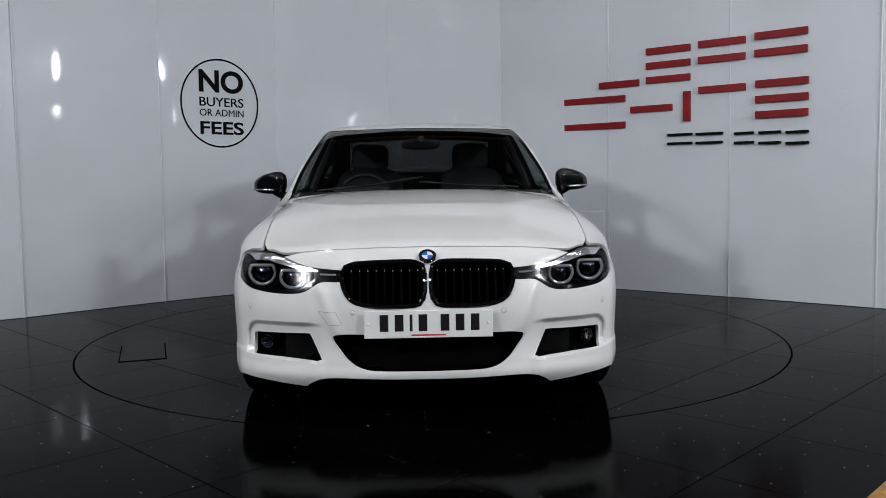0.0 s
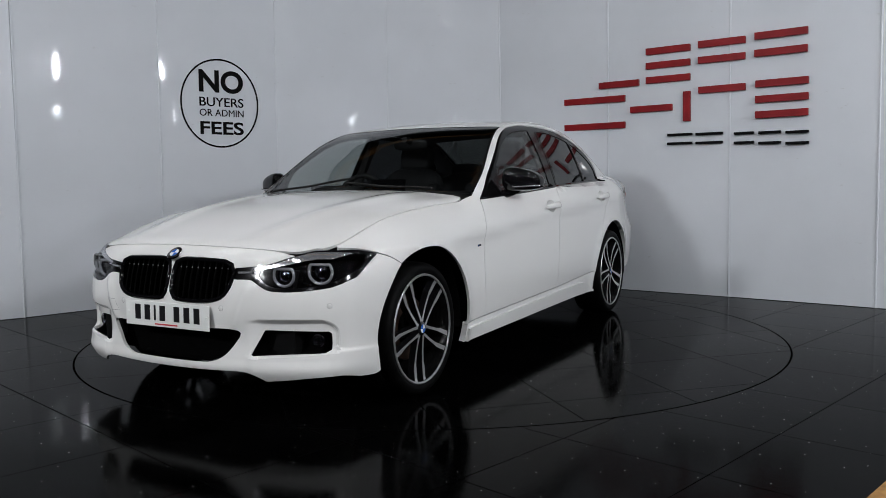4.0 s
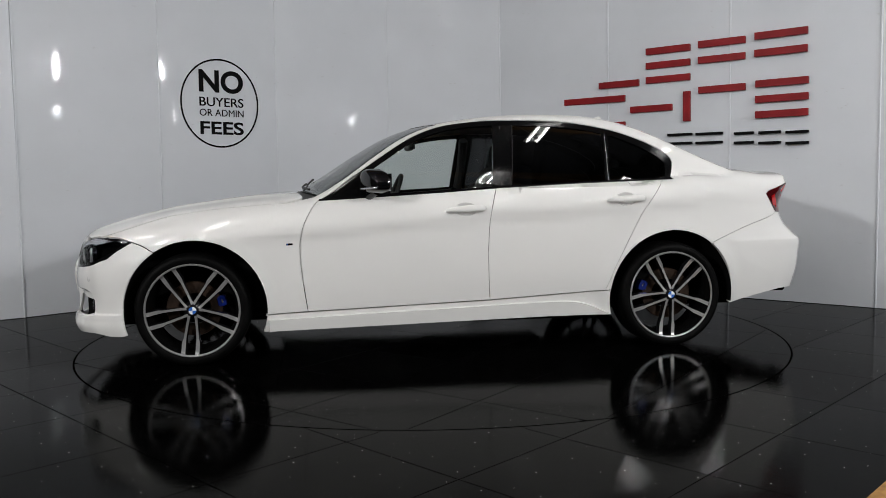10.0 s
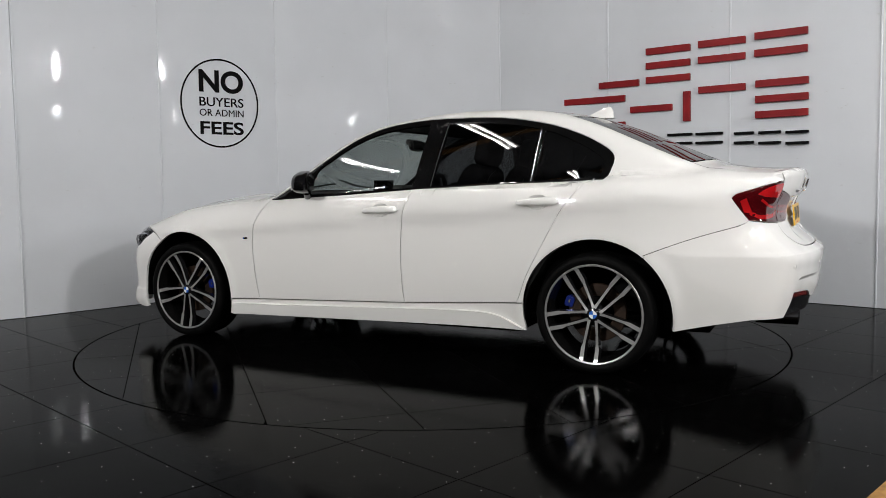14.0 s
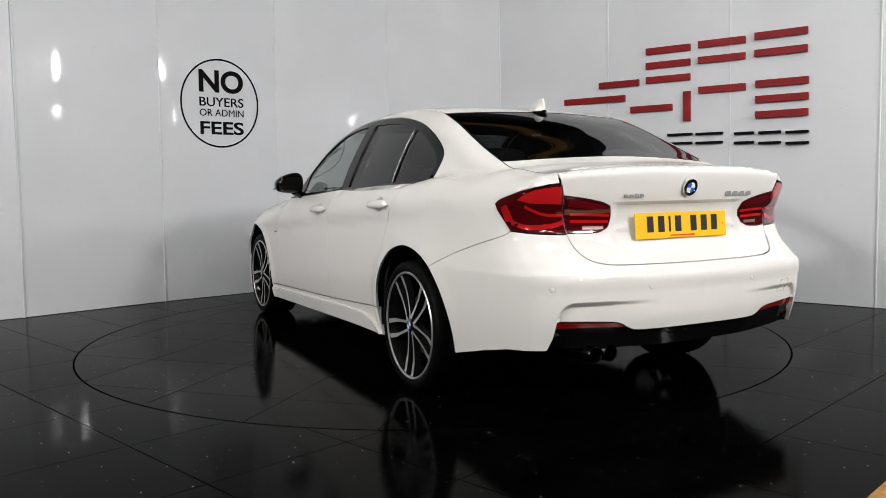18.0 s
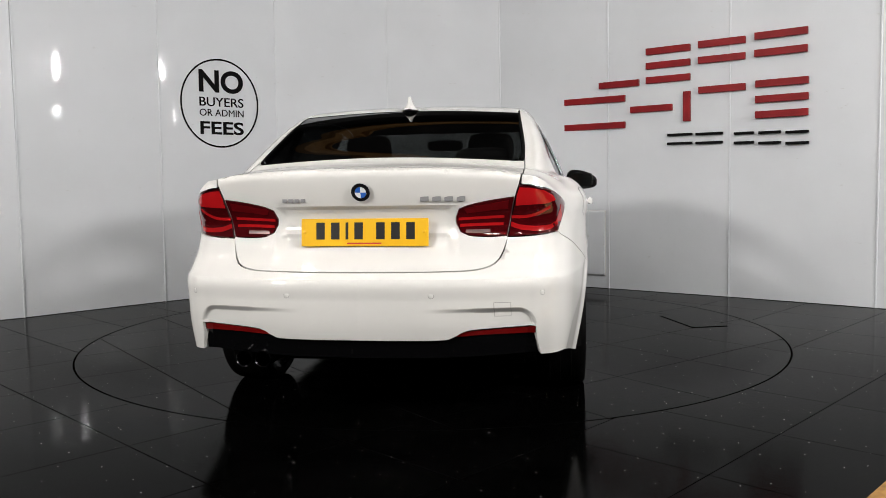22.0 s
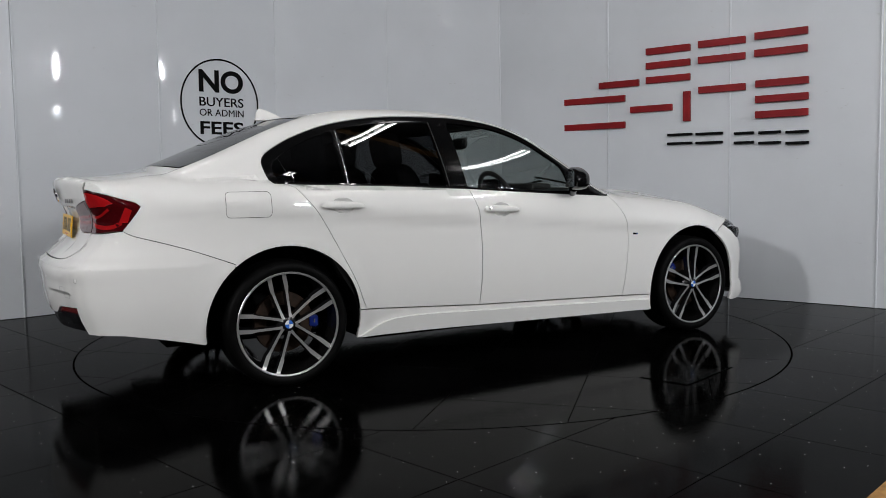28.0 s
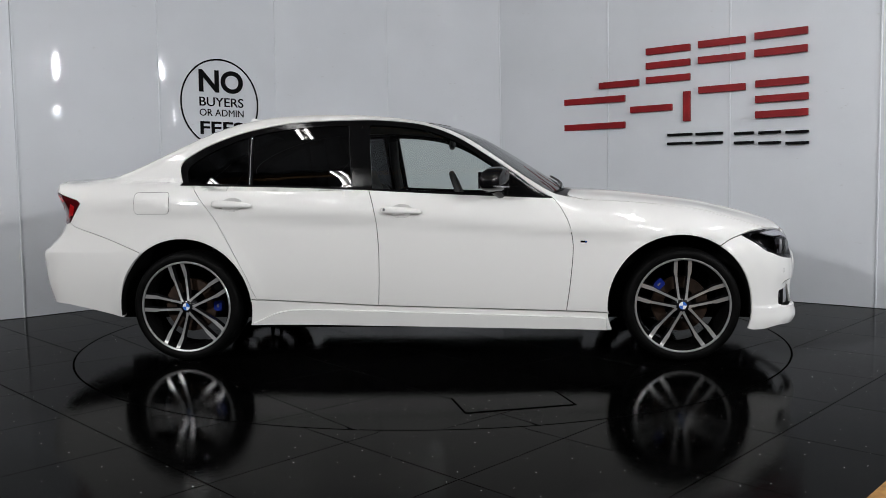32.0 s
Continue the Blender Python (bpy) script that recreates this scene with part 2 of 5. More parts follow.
def prism(bm, outline, depth, m=Matrix.Identity(4)):
    """A plate of that outline (x, y), from z = 0 to z = depth."""
    lo = [bm.verts.new(m @ Vector((x, y, 0))) for x, y in outline]
    hi = [bm.verts.new(m @ Vector((x, y, depth))) for x, y in outline]
    bm.faces.new(hi)
    bm.faces.new(lo[::-1])
    n = len(lo)
    for i in range(n):
        bm.faces.new((lo[i], lo[(i + 1) % n], hi[(i + 1) % n], hi[i]))
    return bm


def tube(bm, pts, r, n=8):
    """A round bar along a line of points."""
    pts = [Vector(p) for p in pts]
    rings = []
    for i, p in enumerate(pts):
        d = (pts[min(i + 1, len(pts) - 1)] - pts[max(i - 1, 0)]).normalized()
        u = d.cross(Vector((0, 0, 1)))
        u = u.normalized() if u.length > 1e-4 else Vector((1, 0, 0))
        v = d.cross(u)
        rings.append([bm.verts.new(p + r * (math.cos(2 * math.pi * k / n) * u + math.sin(2 * math.pi * k / n) * v)) for k in range(n)])
    for a, b in zip(rings, rings[1:]):
        for k in range(n):
            bm.faces.new((a[k], a[(k + 1) % n], b[(k + 1) % n], b[k]))
    bm.faces.new(rings[0][::-1])
    bm.faces.new(rings[-1])
    return bm


def basis(origin, xa, ya):
    """A frame with its x and y axes along those directions."""
    xa = Vector(xa).normalized()
    za = xa.cross(Vector(ya)).normalized()
    yb = za.cross(xa)
    m = Matrix((xa, yb, za)).transposed().to_4x4()
    m.translation = Vector(origin)
    return m


# ------------------------------------------------------------------ room
LEAN = 0.0185
SEAMS = [(-5.0, -0.35), (-4.1, 0.22), (-3.211, 0.859), (-2.371, 1.669), (-1.489, 2.391), (-0.436, 2.827), (0.713, 2.727), (1.659, 2.098),
         (2.541, 1.417), (3.414, 0.684), (4.25, -0.06), (5.05, -0.8)]
WALL_TOP = 3.3


def on_panel(i, s, z, out=0.0):
    """A point on the wall's face: panel i, share s along it, height z, out metres proud of it."""
    a, b = Vector((*SEAMS[i], 0)), Vector((*SEAMS[i + 1], 0))
    d = (b - a).normalized()
    n = Vector((d.y, -d.x, 0))
    p = a.lerp(b, s) + n * (LEAN * z + out)
    p.z = z
    return p


def panel_frame(i, s, z, out=0.0):
    o = on_panel(i, s, z, out)
    return basis(o, on_panel(i, min(s + 0.1, 1.0), z, out) - on_panel(i, min(s + 0.1, 1.0) - 0.1, z, out), on_panel(i, s, z + 0.5, out) - o)


def build_room():
    wall = tagged(new("wall_north", None), "curved backdrop wall of glossy white panels with thin seams", "wall", kind="structure")
    for i in range(len(SEAMS) - 1):
        bm = bmesh.new()
        ln = (Vector(SEAMS[i + 1]) - Vector(SEAMS[i])).length
        m = panel_frame(i, 0.0, 0.0)
        hgt = WALL_TOP
        # a sheet with a gentle bow and some waviness
        nx, nz = 14, 24
        grid = [[bm.verts.new(m @ Vector((0.004 + (ln - 0.008) * a / nx, 0.004 + hgt * b / nz,
                                          0.004 * math.sin(math.pi * a / nx) * (1 if i % 2 else -1) + 0.0035 * noise.noise((a * 0.35 + i * 7, b * 0.3, i))))) for b in range(nz + 1)]
                for a in range(nx + 1)]
        for a in range(nx):
            for b in range(nz):
                bm.faces.new((grid[a][b], grid[a + 1][b], grid[a + 1][b + 1], grid[a][b + 1]))
        back = bmesh.ops.extrude_face_region(bm, geom=[f for f in bm.faces])
        nrm = m.to_3x3() @ Vector((0, 0, -0.03))
        bmesh.ops.translate(bm, verts=[v for v in back["geom"] if isinstance(v, bmesh.types.BMVert)], vec=nrm)
        bmesh.ops.recalc_face_normals(bm, faces=bm.faces)
        part("wall_panel", bm, WALL, wall, smooth=True)
    for i in range(1, len(SEAMS) - 1):
        bm = box(0.012, WALL_TOP, 0.02, panel_frame(i, 0.0, 0.0) @ pose(0, WALL_TOP / 2, -0.002), 0.003)
        part("seam_strip", bm, SEAM, wall)
    # low access hatch beside a seam
    hatch = tagged(new("access_hatch", None), "small white access hatch low on the wall beside a seam", "hatch")
    w = (Vector(SEAMS[7]) - Vector(SEAMS[6])).length
    fr = panel_frame(6, 1 - 0.155 / w, 0.43, 0.012)
    part("hatch_door", box(0.235, 0.60, 0.02, fr, 0.004), WALL, hatch)
    part("hatch_frame", box(0.25, 0.615, 0.016, fr @ pose(0, 0, -0.008), 0.003), STRIP, hatch)

    # the hall round the turntable bay
    hall = tagged(new("hall_wall", None), "grey clad wall of the hall behind the camera", "wall", kind="structure")
    for name, sx, sy, sz, at in (("wall_south", 22, 0.2, 6.4, (0, -21.1, 3.2)), ("wall_east", 0.2, 28, 6.4, (11.1, -7.1, 3.2)), ("wall_west", 0.2, 28, 6.4, (-11.1, -7.1, 3.2)),
                                 ("wall_back", 22, 0.2, 6.4, (0, 6.9, 3.2))):
        mesh_object(name, box(sx, sy, sz, pose(*at)), HALL, False, hall)
    tagged(mesh_object("ceiling", box(22.4, 28.4, 0.15, pose(0, -7.1, 6.5)), ROOF_SHEET), "grey profiled sheet roof of the hall", "ceiling", kind="structure")
    for k in range(8):
        b = tagged(new("roof_beam", None), "ochre painted steel roof beam under the sheet roof", "beam", "roof beams")
        y = -19.4 + 3.4 * k
        part("web", box(22, 0.03, 0.3, pose(0, y, 6.1)), BEAM, b)
        part("flange", box(22, 0.18, 0.025, pose(0, y, 5.94)), BEAM, b)
        part("flange", box(22, 0.18, 0.025, pose(0, y, 6.26)), BEAM, b)
    # twin tube fittings in rows
    for x in (-4.6, -2.0, 2.0, 4.6):
        for y in (-11.4, -8.2, -5.0, -1.8):
            f = tagged(new("tube_light", None), "white twin tube ceiling light, switched on", "ceiling light", "tube lights")
            part("tray", box(0.22, 1.5, 0.05, pose(x, y, 4.85), 0.008), STRIP, f)
            for dx in (-0.07, 0.07):
                part("tube", revolve(bmesh.new(), [(0.0, -0.72), (0.016, -0.72), (0.016, 0.72), (0.0, 0.72)], pose(x + dx, y, 4.80, 90, 0, 0), 8), TUBE, f)
            part("hanger", box(0.012, 0.012, 1.55, pose(x, y - 0.5, 5.65)), STRIP, f)
            part("hanger", box(0.012, 0.012, 1.55, pose(x, y + 0.5, 5.65)), STRIP, f)
    for (px, py, pz), (ax, ay, az), wide, tall, watts, colour in LAMPS:
        st = tagged(new("studio_lamp", None), "%s white studio lamp on a black tripod stand, switched on" % ("square" if wide == tall else "narrow upright"), "studio lamp", "studio lamps")
        m = look((px, py, pz), (ax, ay, az))
        far = math.hypot(px - ax, py - ay)
        bx, by = px + 0.12 * (px - ax) / far, py + 0.12 * (py - ay) / far
        part("lamp_case", box(wide + 0.05, tall + 0.05, 0.08, m @ pose(0, 0, 0.06), 0.01), SATIN_BLACK, st)
        part("pole", revolve(bmesh.new(), [(0.0, 0.0), (0.016, 0.0), (0.016, pz - 0.05), (0.0, pz - 0.05)], pose(bx, by, 0.02), 10), SATIN_BLACK, st)
        for a in (0, 120, 240):
            part("leg", tube(bmesh.new(), [(bx, by, 0.55), (bx + 0.5 * math.cos(radians(a)), by + 0.5 * math.sin(radians(a)), 0.012)], 0.011), SATIN_BLACK, st)


build_room()

# ------------------------------------------------------------------ floor and turntable
RING = 2.247
GAP = 0.0055
TILE_SIZE = 0.600
NODE = Vector((0.076, -2.807))


def tile_cell(i, j, off):
    u, v = Vector((1, -1)).normalized() * TILE_SIZE, Vector((1, 1)).normalized() * TILE_SIZE
    g = 0.0022
    o = off + u * i + v * j
    un, vn = u.normalized() * g, v.normalized() * g
    return [o + un + vn, o + u - un + vn, o + u + v - un - vn, o + v + un - vn]


def dense(poly, n=24):
    out = []
    for a, b in zip(poly, poly[1:] + poly[:1]):
        out += [a.lerp(b, k / n) for k in range(n)]
    return out


def clip_ring(poly, radius, inside):
    """The part of a tile inside or outside the ring."""
    keep = [(p.length < radius) == inside for p in poly]
    if all(keep):
        return poly
    if not any(keep):
        return None
    n = len(poly)
    start = next(k for k in range(n) if keep[k] and not keep[k - 1])
    run = []
    k = start
    while keep[k % n] and k < start + n:
        run.append(poly[k % n].copy())
        k += 1
    if len(run) < 3:
        return None
    run[0], run[-1] = run[0].normalized() * radius, run[-1].normalized() * radius
    a0, a1 = math.atan2(run[-1].y, run[-1].x), math.atan2(run[0].y, run[0].x)
    d = (a1 - a0 + math.pi) % (2 * math.pi) - math.pi
    return run + [Vector((math.cos(a0 + d * q / 6), math.sin(a0 + d * q / 6))) * radius for q in range(1, 6)]


def tile_mesh(poly, z):
    bm = bmesh.new()
    clean = []
    for p in poly:
        if not clean or (p - clean[-1]).length > 0.002:
            clean.append(p)
    while len(clean) > 3 and (clean[0] - clean[-1]).length < 0.002:
        clean.pop()
    if len(clean) < 3:
        bm.free()
        return None
    area = sum(a.x * b.y - b.x * a.y for a, b in zip(clean, clean[1:] + clean[:1]))
    if area < 0:
        clean = clean[::-1]
    hi = [bm.verts.new((p.x, p.y, z)) for p in clean]
    lo = [bm.verts.new((p.x, p.y, z - 0.008)) for p in clean]
    bm.faces.new(hi)
    n = len(hi)
    for i in range(n):
        bm.faces.new((lo[i], lo[(i + 1) % n], hi[(i + 1) % n], hi[i]))
    return bm


def build_floor():
    bm = bmesh.new()
    outer = [bm.verts.new((x, y, -0.0012)) for x, y in ((-11.2, -21.2), (11.2, -21.2), (11.2, 7.0), (-11.2, 7.0))]
    bm.faces.new(outer)
    floor = tagged(mesh_object("floor", bm, GROUT), "polished black stone tile floor laid diagonally, with flecks painted near-white as glints", "floor", kind="structure")
    platform = tagged(new("turntable", None), "round black tiled turntable set flush in the floor", "turntable")
    part("platform_bed", revolve(bmesh.new(), [(0.0, -0.0008), (RING - GAP + 0.001, -0.0008), (RING - GAP + 0.001, -0.02)], n=128), GROUT, platform)
    whole = None
    far = bmesh.new()
    for i in range(-34, 36):
        for j in range(-34, 36):
            cell = tile_cell(i, j, NODE)
            c = sum(cell, Vector((0, 0))) / 4
            if abs(c.x) > 10.6 or c.y < -20.6 or c.y > 6.4:
                continue
            near = abs(c.x) < 4.2 and -3.6 < c.y < 3.4
            if all(p.length > RING + GAP for p in dense(cell, 6)):
                if near:
                    if whole is None:
                        b = tile_mesh([p - c for p in cell], 0.0)
                        whole = part("tile", b, TILE, floor)
                        whole.location = (c.x, c.y, 0)
                    else:
                        t = new("tile", whole.data)
                        t.parent, t.location = floor, (c.x, c.y, 0)
                else:
                    vs = [far.verts.new((p.x, p.y, 0)) for p in cell]
                    far.faces.new(vs)
            else:
                poly = clip_ring(dense(cell), RING + GAP, False)
                b = tile_mesh(poly, 0.0) if poly else None
                if b:
                    part("tile", b, TILE, floor)
    tagged(part("floor_tiles", far, TILE, floor), kind="stuff")
    start = radians(TURN[0][1])
    for i in range(-6, 7):
        for j in range(-6, 7):
            cell = tile_cell(i, j, Vector((0.13, -0.05)))
            poly = clip_ring(dense(cell), RING - GAP, True)
            b = tile_mesh(poly, 0.0) if poly else None
            if b:
                part("tile", b, TILE, platform)
    # small raised cover plate near the edge of the turntable
    m = pose(0, 0, 0, 0, 0, math.degrees(start)) @ pose(-1.782, -0.565, 0, 0, 0, 19.0)
    c = part("cover_plate", box(0.252, 0.50, 0.012, m @ pose(0, 0, -0.002), 0.0015), TILE, platform)
    part("cover_gap", box(0.266, 0.522, 0.006, m @ pose(0, -0.004, -0.0022)), GROUT, c)
    return platform


TURNTABLE = build_floor()

# ------------------------------------------------------------------ the car's surface
# car space: nose towards -y, its left side +x, the middle of the wheelbase at the origin


def spline(xs, ys):
    """A smooth curve through the given points, flat slope beyond the ends kept straight."""
    xs, ys = np.array(xs, float), np.array(ys, float)
    d = np.diff(ys) / np.diff(xs)
    s = np.empty(len(xs))
    s[0], s[-1] = d[0], d[-1]
    w = np.diff(xs)
    s[1:-1] = (d[:-1] * w[1:] + d[1:] * w[:-1]) / (w[1:] + w[:-1])

    def f(x):
        x = np.asarray(x, float)
        i = np.clip(np.searchsorted(xs, x) - 1, 0, len(xs) - 2)
        h = xs[i + 1] - xs[i]
        t = np.clip((x - xs[i]) / h, -0.5, 1.5)
        tc = np.clip(t, 0, 1)
        y = ((1 + 2 * tc) * (1 - tc) ** 2 * ys[i] + tc * (1 - tc) ** 2 * h * s[i] + tc * tc * (3 - 2 * tc) * ys[i + 1] + tc * tc * (tc - 1) * h * s[i + 1])
        y = y + np.where(x < xs[0], (x - xs[0]) * s[0], 0) + np.where(x > xs[-1], (x - xs[-1]) * s[-1], 0)
        return y
    return f


def smax(a, b, k):
    h = np.maximum(k - np.abs(a - b), 0) / k
    return np.maximum(a, b) + h * h * k * 0.25


def smin(a, b, k):
    return -smax(-a, -b, k)


def step(a, b, x):
    t = np.clip((x - a) / (b - a), 0, 1)
    return t * t * (3 - 2 * t)


WIDTH = spline([-2.2, -1.95, -1.75, -1.4, -0.9, 0, 0.8, 1.4, 1.8, 2.1, 2.4], [0.84, 0.862, 0.880, 0.906, 0.902, 0.907, 0.911, 0.914, 0.890, 0.848, 0.80])
CREASE = spline([-2.2, -1.75, -0.7, -0.15, 0.3, 0.82, 1.3, 1.8, 2.4], [0.69, 0.705, 0.75, 0.795, 0.832, 0.855, 0.880, 0.898, 0.90])
TUCK = spline([-0.80, -0.62, -0.5, -0.4, -0.25, -0.12, -0.045, -0.006, 0.02, 0.06, 0.12, 0.17, 0.3],
              [0.085, 0.05, 0.028, 0.015, 0.008, 0.008, 0.0085, 0.0025, 0.004, 0.016, 0.045, 0.075, 0.16])
DECK = spline([-2.3, -2.115, -1.92, -1.73, -1.53, -1.34, -1.15, -0.95, -0.75, 0, 1.3, 1.7, 1.97, 2.14, 2.30, 2.36, 2.5],
              [0.64, 0.735, 0.800, 0.850, 0.893, 0.922, 0.947, 0.966, 0.975, 0.975, 1.00, 1.06, 1.092, 1.072, 1.066, 1.064, 1.055])
NOSE = spline([0.13, 0.18, 0.22, 0.27, 0.33, 0.40, 0.48, 0.55, 0.62, 0.70, 0.76, 0.85], [-2.10, -2.15, -2.172, -2.165, -2.155, -2.158, -2.165, -2.158, -2.138, -2.112, -2.085, -2.02])
NOSE_SWEEP = spline([0, 0.15, 0.307, 0.5, 0.65, 0.75, 0.82, 0.87, 0.95], [0, 0.002, 0.012, 0.055, 0.115, 0.185, 0.275, 0.40, 0.7])
TAIL = spline([0.2, 0.33, 0.45, 0.55, 0.622, 0.632, 0.642, 0.68, 0.72, 0.76, 0.85, 0.89, 0.915, 0.97, 1.04, 1.1], [2.37, 2.41, 2.445, 2.456, 2.460, 2.456, 2.440, 2.396, 2.355, 2.33, 2.312, 2.323, 2.335, 2.357, 2.372, 2.36])
TAIL_SWEEP = spline([0, 0.29, 0.5, 0.65, 0.714, 0.77, 0.82, 0.86, 0.95], [0, 0.012, 0.045, 0.085, 0.115, 0.175, 0.30, 0.5, 1.0])
CABIN_WIDTH = spline([-0.9, -0.4, 0.3, 0.9, 1.4, 1.6, 1.95, 2.2], [0.785, 0.812, 0.826, 0.822, 0.792, 0.766, 0.71, 0.66])
CABIN_SLOPE = spline([0.85, 0.97, 1.1, 1.2, 1.3, 1.38, 1.46], [-0.045, 0.0, 0.050, 0.097, 0.150, 0.198, 0.252])
ROOF = spline([-1.3, -1.0, -0.82, -0.68, -0.46, -0.27, -0.08, 0.08, 0.28, 0.5, 0.8, 1.0, 1.22, 1.42, 1.62, 1.82, 2.0, 2.2, 2.4],
              [0.60, 0.86, 0.972, 1.058, 1.198, 1.305, 1.372, 1.402, 1.427, 1.441, 1.441, 1.428, 1.389, 1.325, 1.242, 1.155, 1.083, 0.98, 0.6])
WRAP = spline([-1.0, -0.3, 0.3, 0.9, 1.4, 2.2], [0.09, 0.09, 0.04, -0.02, -0.07, -0.08])
ROUND = spline([-2.2, -1.6, -0.95, -0.6, 1.3, 1.7, 2.0, 2.4], [0.13, 0.16, 0.13, 0.05, 0.05, 0.10, 0.09, 0.05])


def field(x, y, z):
    """Negative inside the closed body."""
    ax = np.abs(x)
    hz = z - CREASE(y)
    tuck = 0.030 * step(-1.35, -1.75, y) * step(0.52, 0.72, z) + 0.06 * step(1.55, 2.1, y) * step(0.66, 0.95, z)
    arch = 0.012 * np.exp(-((np.hypot(y + 1.405, z - 0.315) - 0.405) / 0.045) ** 2) + 0.012 * np.exp(-((np.hypot(y - 1.405, z - 0.315) - 0.405) / 0.045) ** 2)
    side = ax - (WIDTH(y) - TUCK(hz) - tuck + arch * step(1.0, 0.5, z))
    dome = 0.010 * np.exp(-((ax - (0.36 + 0.12 * (y + 2.1))) / 0.06) ** 2) * step(-0.75, -1.1, y) * step(-2.15, -1.8, y)
    top = z - (DECK(y) - (0.055 + 0.040 * step(-1.5, -1.98, y)) * (ax / 0.75) ** 3 * step(-0.5, -0.9, y) - 0.035 * (ax / 0.65) ** 3 * step(1.5, 1.9, y) + dome)
    low = smax(side, top, ROUND(y))
    nook = np.hypot(np.maximum(ax - 0.714, 0), np.maximum(z - 0.376, 0)) - 0.052
    cut = 0.028 * step(0.011, -0.011, nook) * step(0.284, 0.296, z - 0.06 * (ax - 0.6)) * step(0.42, 0.52, ax)
    rib = 0.012 * np.exp(-((ax - 0.40 - 0.35 * (z - 0.47)) / 0.028) ** 2) * step(0.36, 0.42, z) * step(0.61, 0.56, z)
    blade = 0.013 * step(0.300, 0.285, z - 0.06 * (ax - 0.6)) * step(0.41, 0.47, ax)
    low = smax(low, (NOSE(z) + NOSE_SWEEP(ax) + cut - rib - blade) - y, 0.06)
    corner = np.hypot(np.maximum(ax - 0.612, 0), np.maximum(z - 0.450, 0)) - 0.062
    cut = 0.019 * step(0.010, -0.010, corner) * step(0.22, 0.56, ax) + 0.022 * step(0.913, 0.902, z) * step(0.67, 0.78, z) * step(0.385, 0.325, ax)
    low = smax(low, y - (TAIL(z) - TAIL_SWEEP(ax) - cut), 0.035)
    low = smax(low, 0.12 - z, 0.03)
    side2 = ax - (CABIN_WIDTH(y) - CABIN_SLOPE(z))
    top2 = z - (ROOF(y - WRAP(y) * (ax / 0.7) ** 2) - 0.022 * (ax / 0.6) ** 2)
    return smin(low, smax(smax(side2, top2, 0.055), 0.80 - z, 0.01), 0.018)


def cast(o, d, far=1.4):
    """Where rays from inside points o along d leave the body."""
    lo, hi = np.zeros(len(o)), np.full(len(o), far)
    for _ in range(34):
        mid = (lo + hi) / 2
        p = o + d * mid[:, None]
        ins = field(p[:, 0], p[:, 1], p[:, 2]) < 0
        lo, hi = np.where(ins, mid, lo), np.where(ins, hi, mid)
    return o + d * lo[:, None]


def normals(p):
    e = 1e-3
    g = np.stack([field(*(p + e * np.eye(3)[k]).T) - field(*(p - e * np.eye(3)[k]).T) for k in range(3)], 1)
    return g / np.maximum(np.linalg.norm(g, axis=1, keepdims=True), 1e-9)


AXIS_Z = 0.62
FRONT_Y, REAR_Y = -1.25, 1.55


def seg(view, pts, smooth=True, pitch=0.02, side=1):
    """A line on the body drawn in a view: 's' (y, z), 't' (x, y), 'f' and 'r' (x, z). Returns points in car space."""
    pts = np.array(pts, float)
    out = []
    n = len(pts)
    for i in range(n - 1):
        a, b = pts[i], pts[i + 1]
        k = max(1, int(np.linalg.norm(b - a) / pitch))
        t = np.linspace(0, 1, k + 1)[:-1 if i < n - 2 else None][:, None]
        if smooth and n > 2:
            p, q = pts[max(i - 1, 0)], pts[min(i + 2, n - 1)]
            ta, tb = (b - p) / 2 if i else b - a, (q - a) / 2 if i < n - 2 else b - a
            out.append((1 + 2 * t) * (1 - t) ** 2 * a + t * (1 - t) ** 2 * ta + t * t * (3 - 2 * t) * b + t * t * (t - 1) * tb)
        else:
            out.append(a + (b - a) * t)
    q = np.concatenate(out)
    z0 = np.zeros(len(q))
    if view == "s":
        o, d = np.stack([z0, q[:, 0], q[:, 1]], 1), (side, 0, 0)
    elif view == "t":
        o, d = np.stack([q[:, 0], q[:, 1], np.where(q[:, 1] > 1.9, 0.97, 0.5)], 1), (0, 0, 1)
    elif view == "f":
        o, d = np.stack([q[:, 0], z0 + FRONT_Y, q[:, 1]], 1), (0, -1, 0)
    else:
        o, d = np.stack([q[:, 0], z0 + REAR_Y, q[:, 1]], 1), (0, 1, 0)
    return cast(o, np.tile(np.array(d, float), (len(o), 1)))


def mirror(p):
    return p * np.array([-1, 1, 1])


def loop(*segs):
    """One closed outline out of lines drawn one after another."""
    p = np.concatenate(segs)
    keep = [0]
    for i in range(1, len(p)):
        if np.linalg.norm(p[i] - p[keep[-1]]) > 0.006:
            keep.append(i)
    while len(keep) > 3 and np.linalg.norm(p[keep[-1]] - p[keep[0]]) < 0.006:
        keep.pop()
    return p[keep]


def to_flat(p, kind):
    if kind in ("long", "deck"):
        return np.stack([p[:, 1], 0.75 * np.arctan2(p[:, 2] - (AXIS_Z if kind == "long" else 0.95), p[:, 0])], 1)
    c = FRONT_Y if kind == "front" else REAR_Y
    s = -1 if kind == "front" else 1
    return np.stack([0.85 * np.arctan2(p[:, 0], s * (p[:, 1] - c)), p[:, 2]], 1)


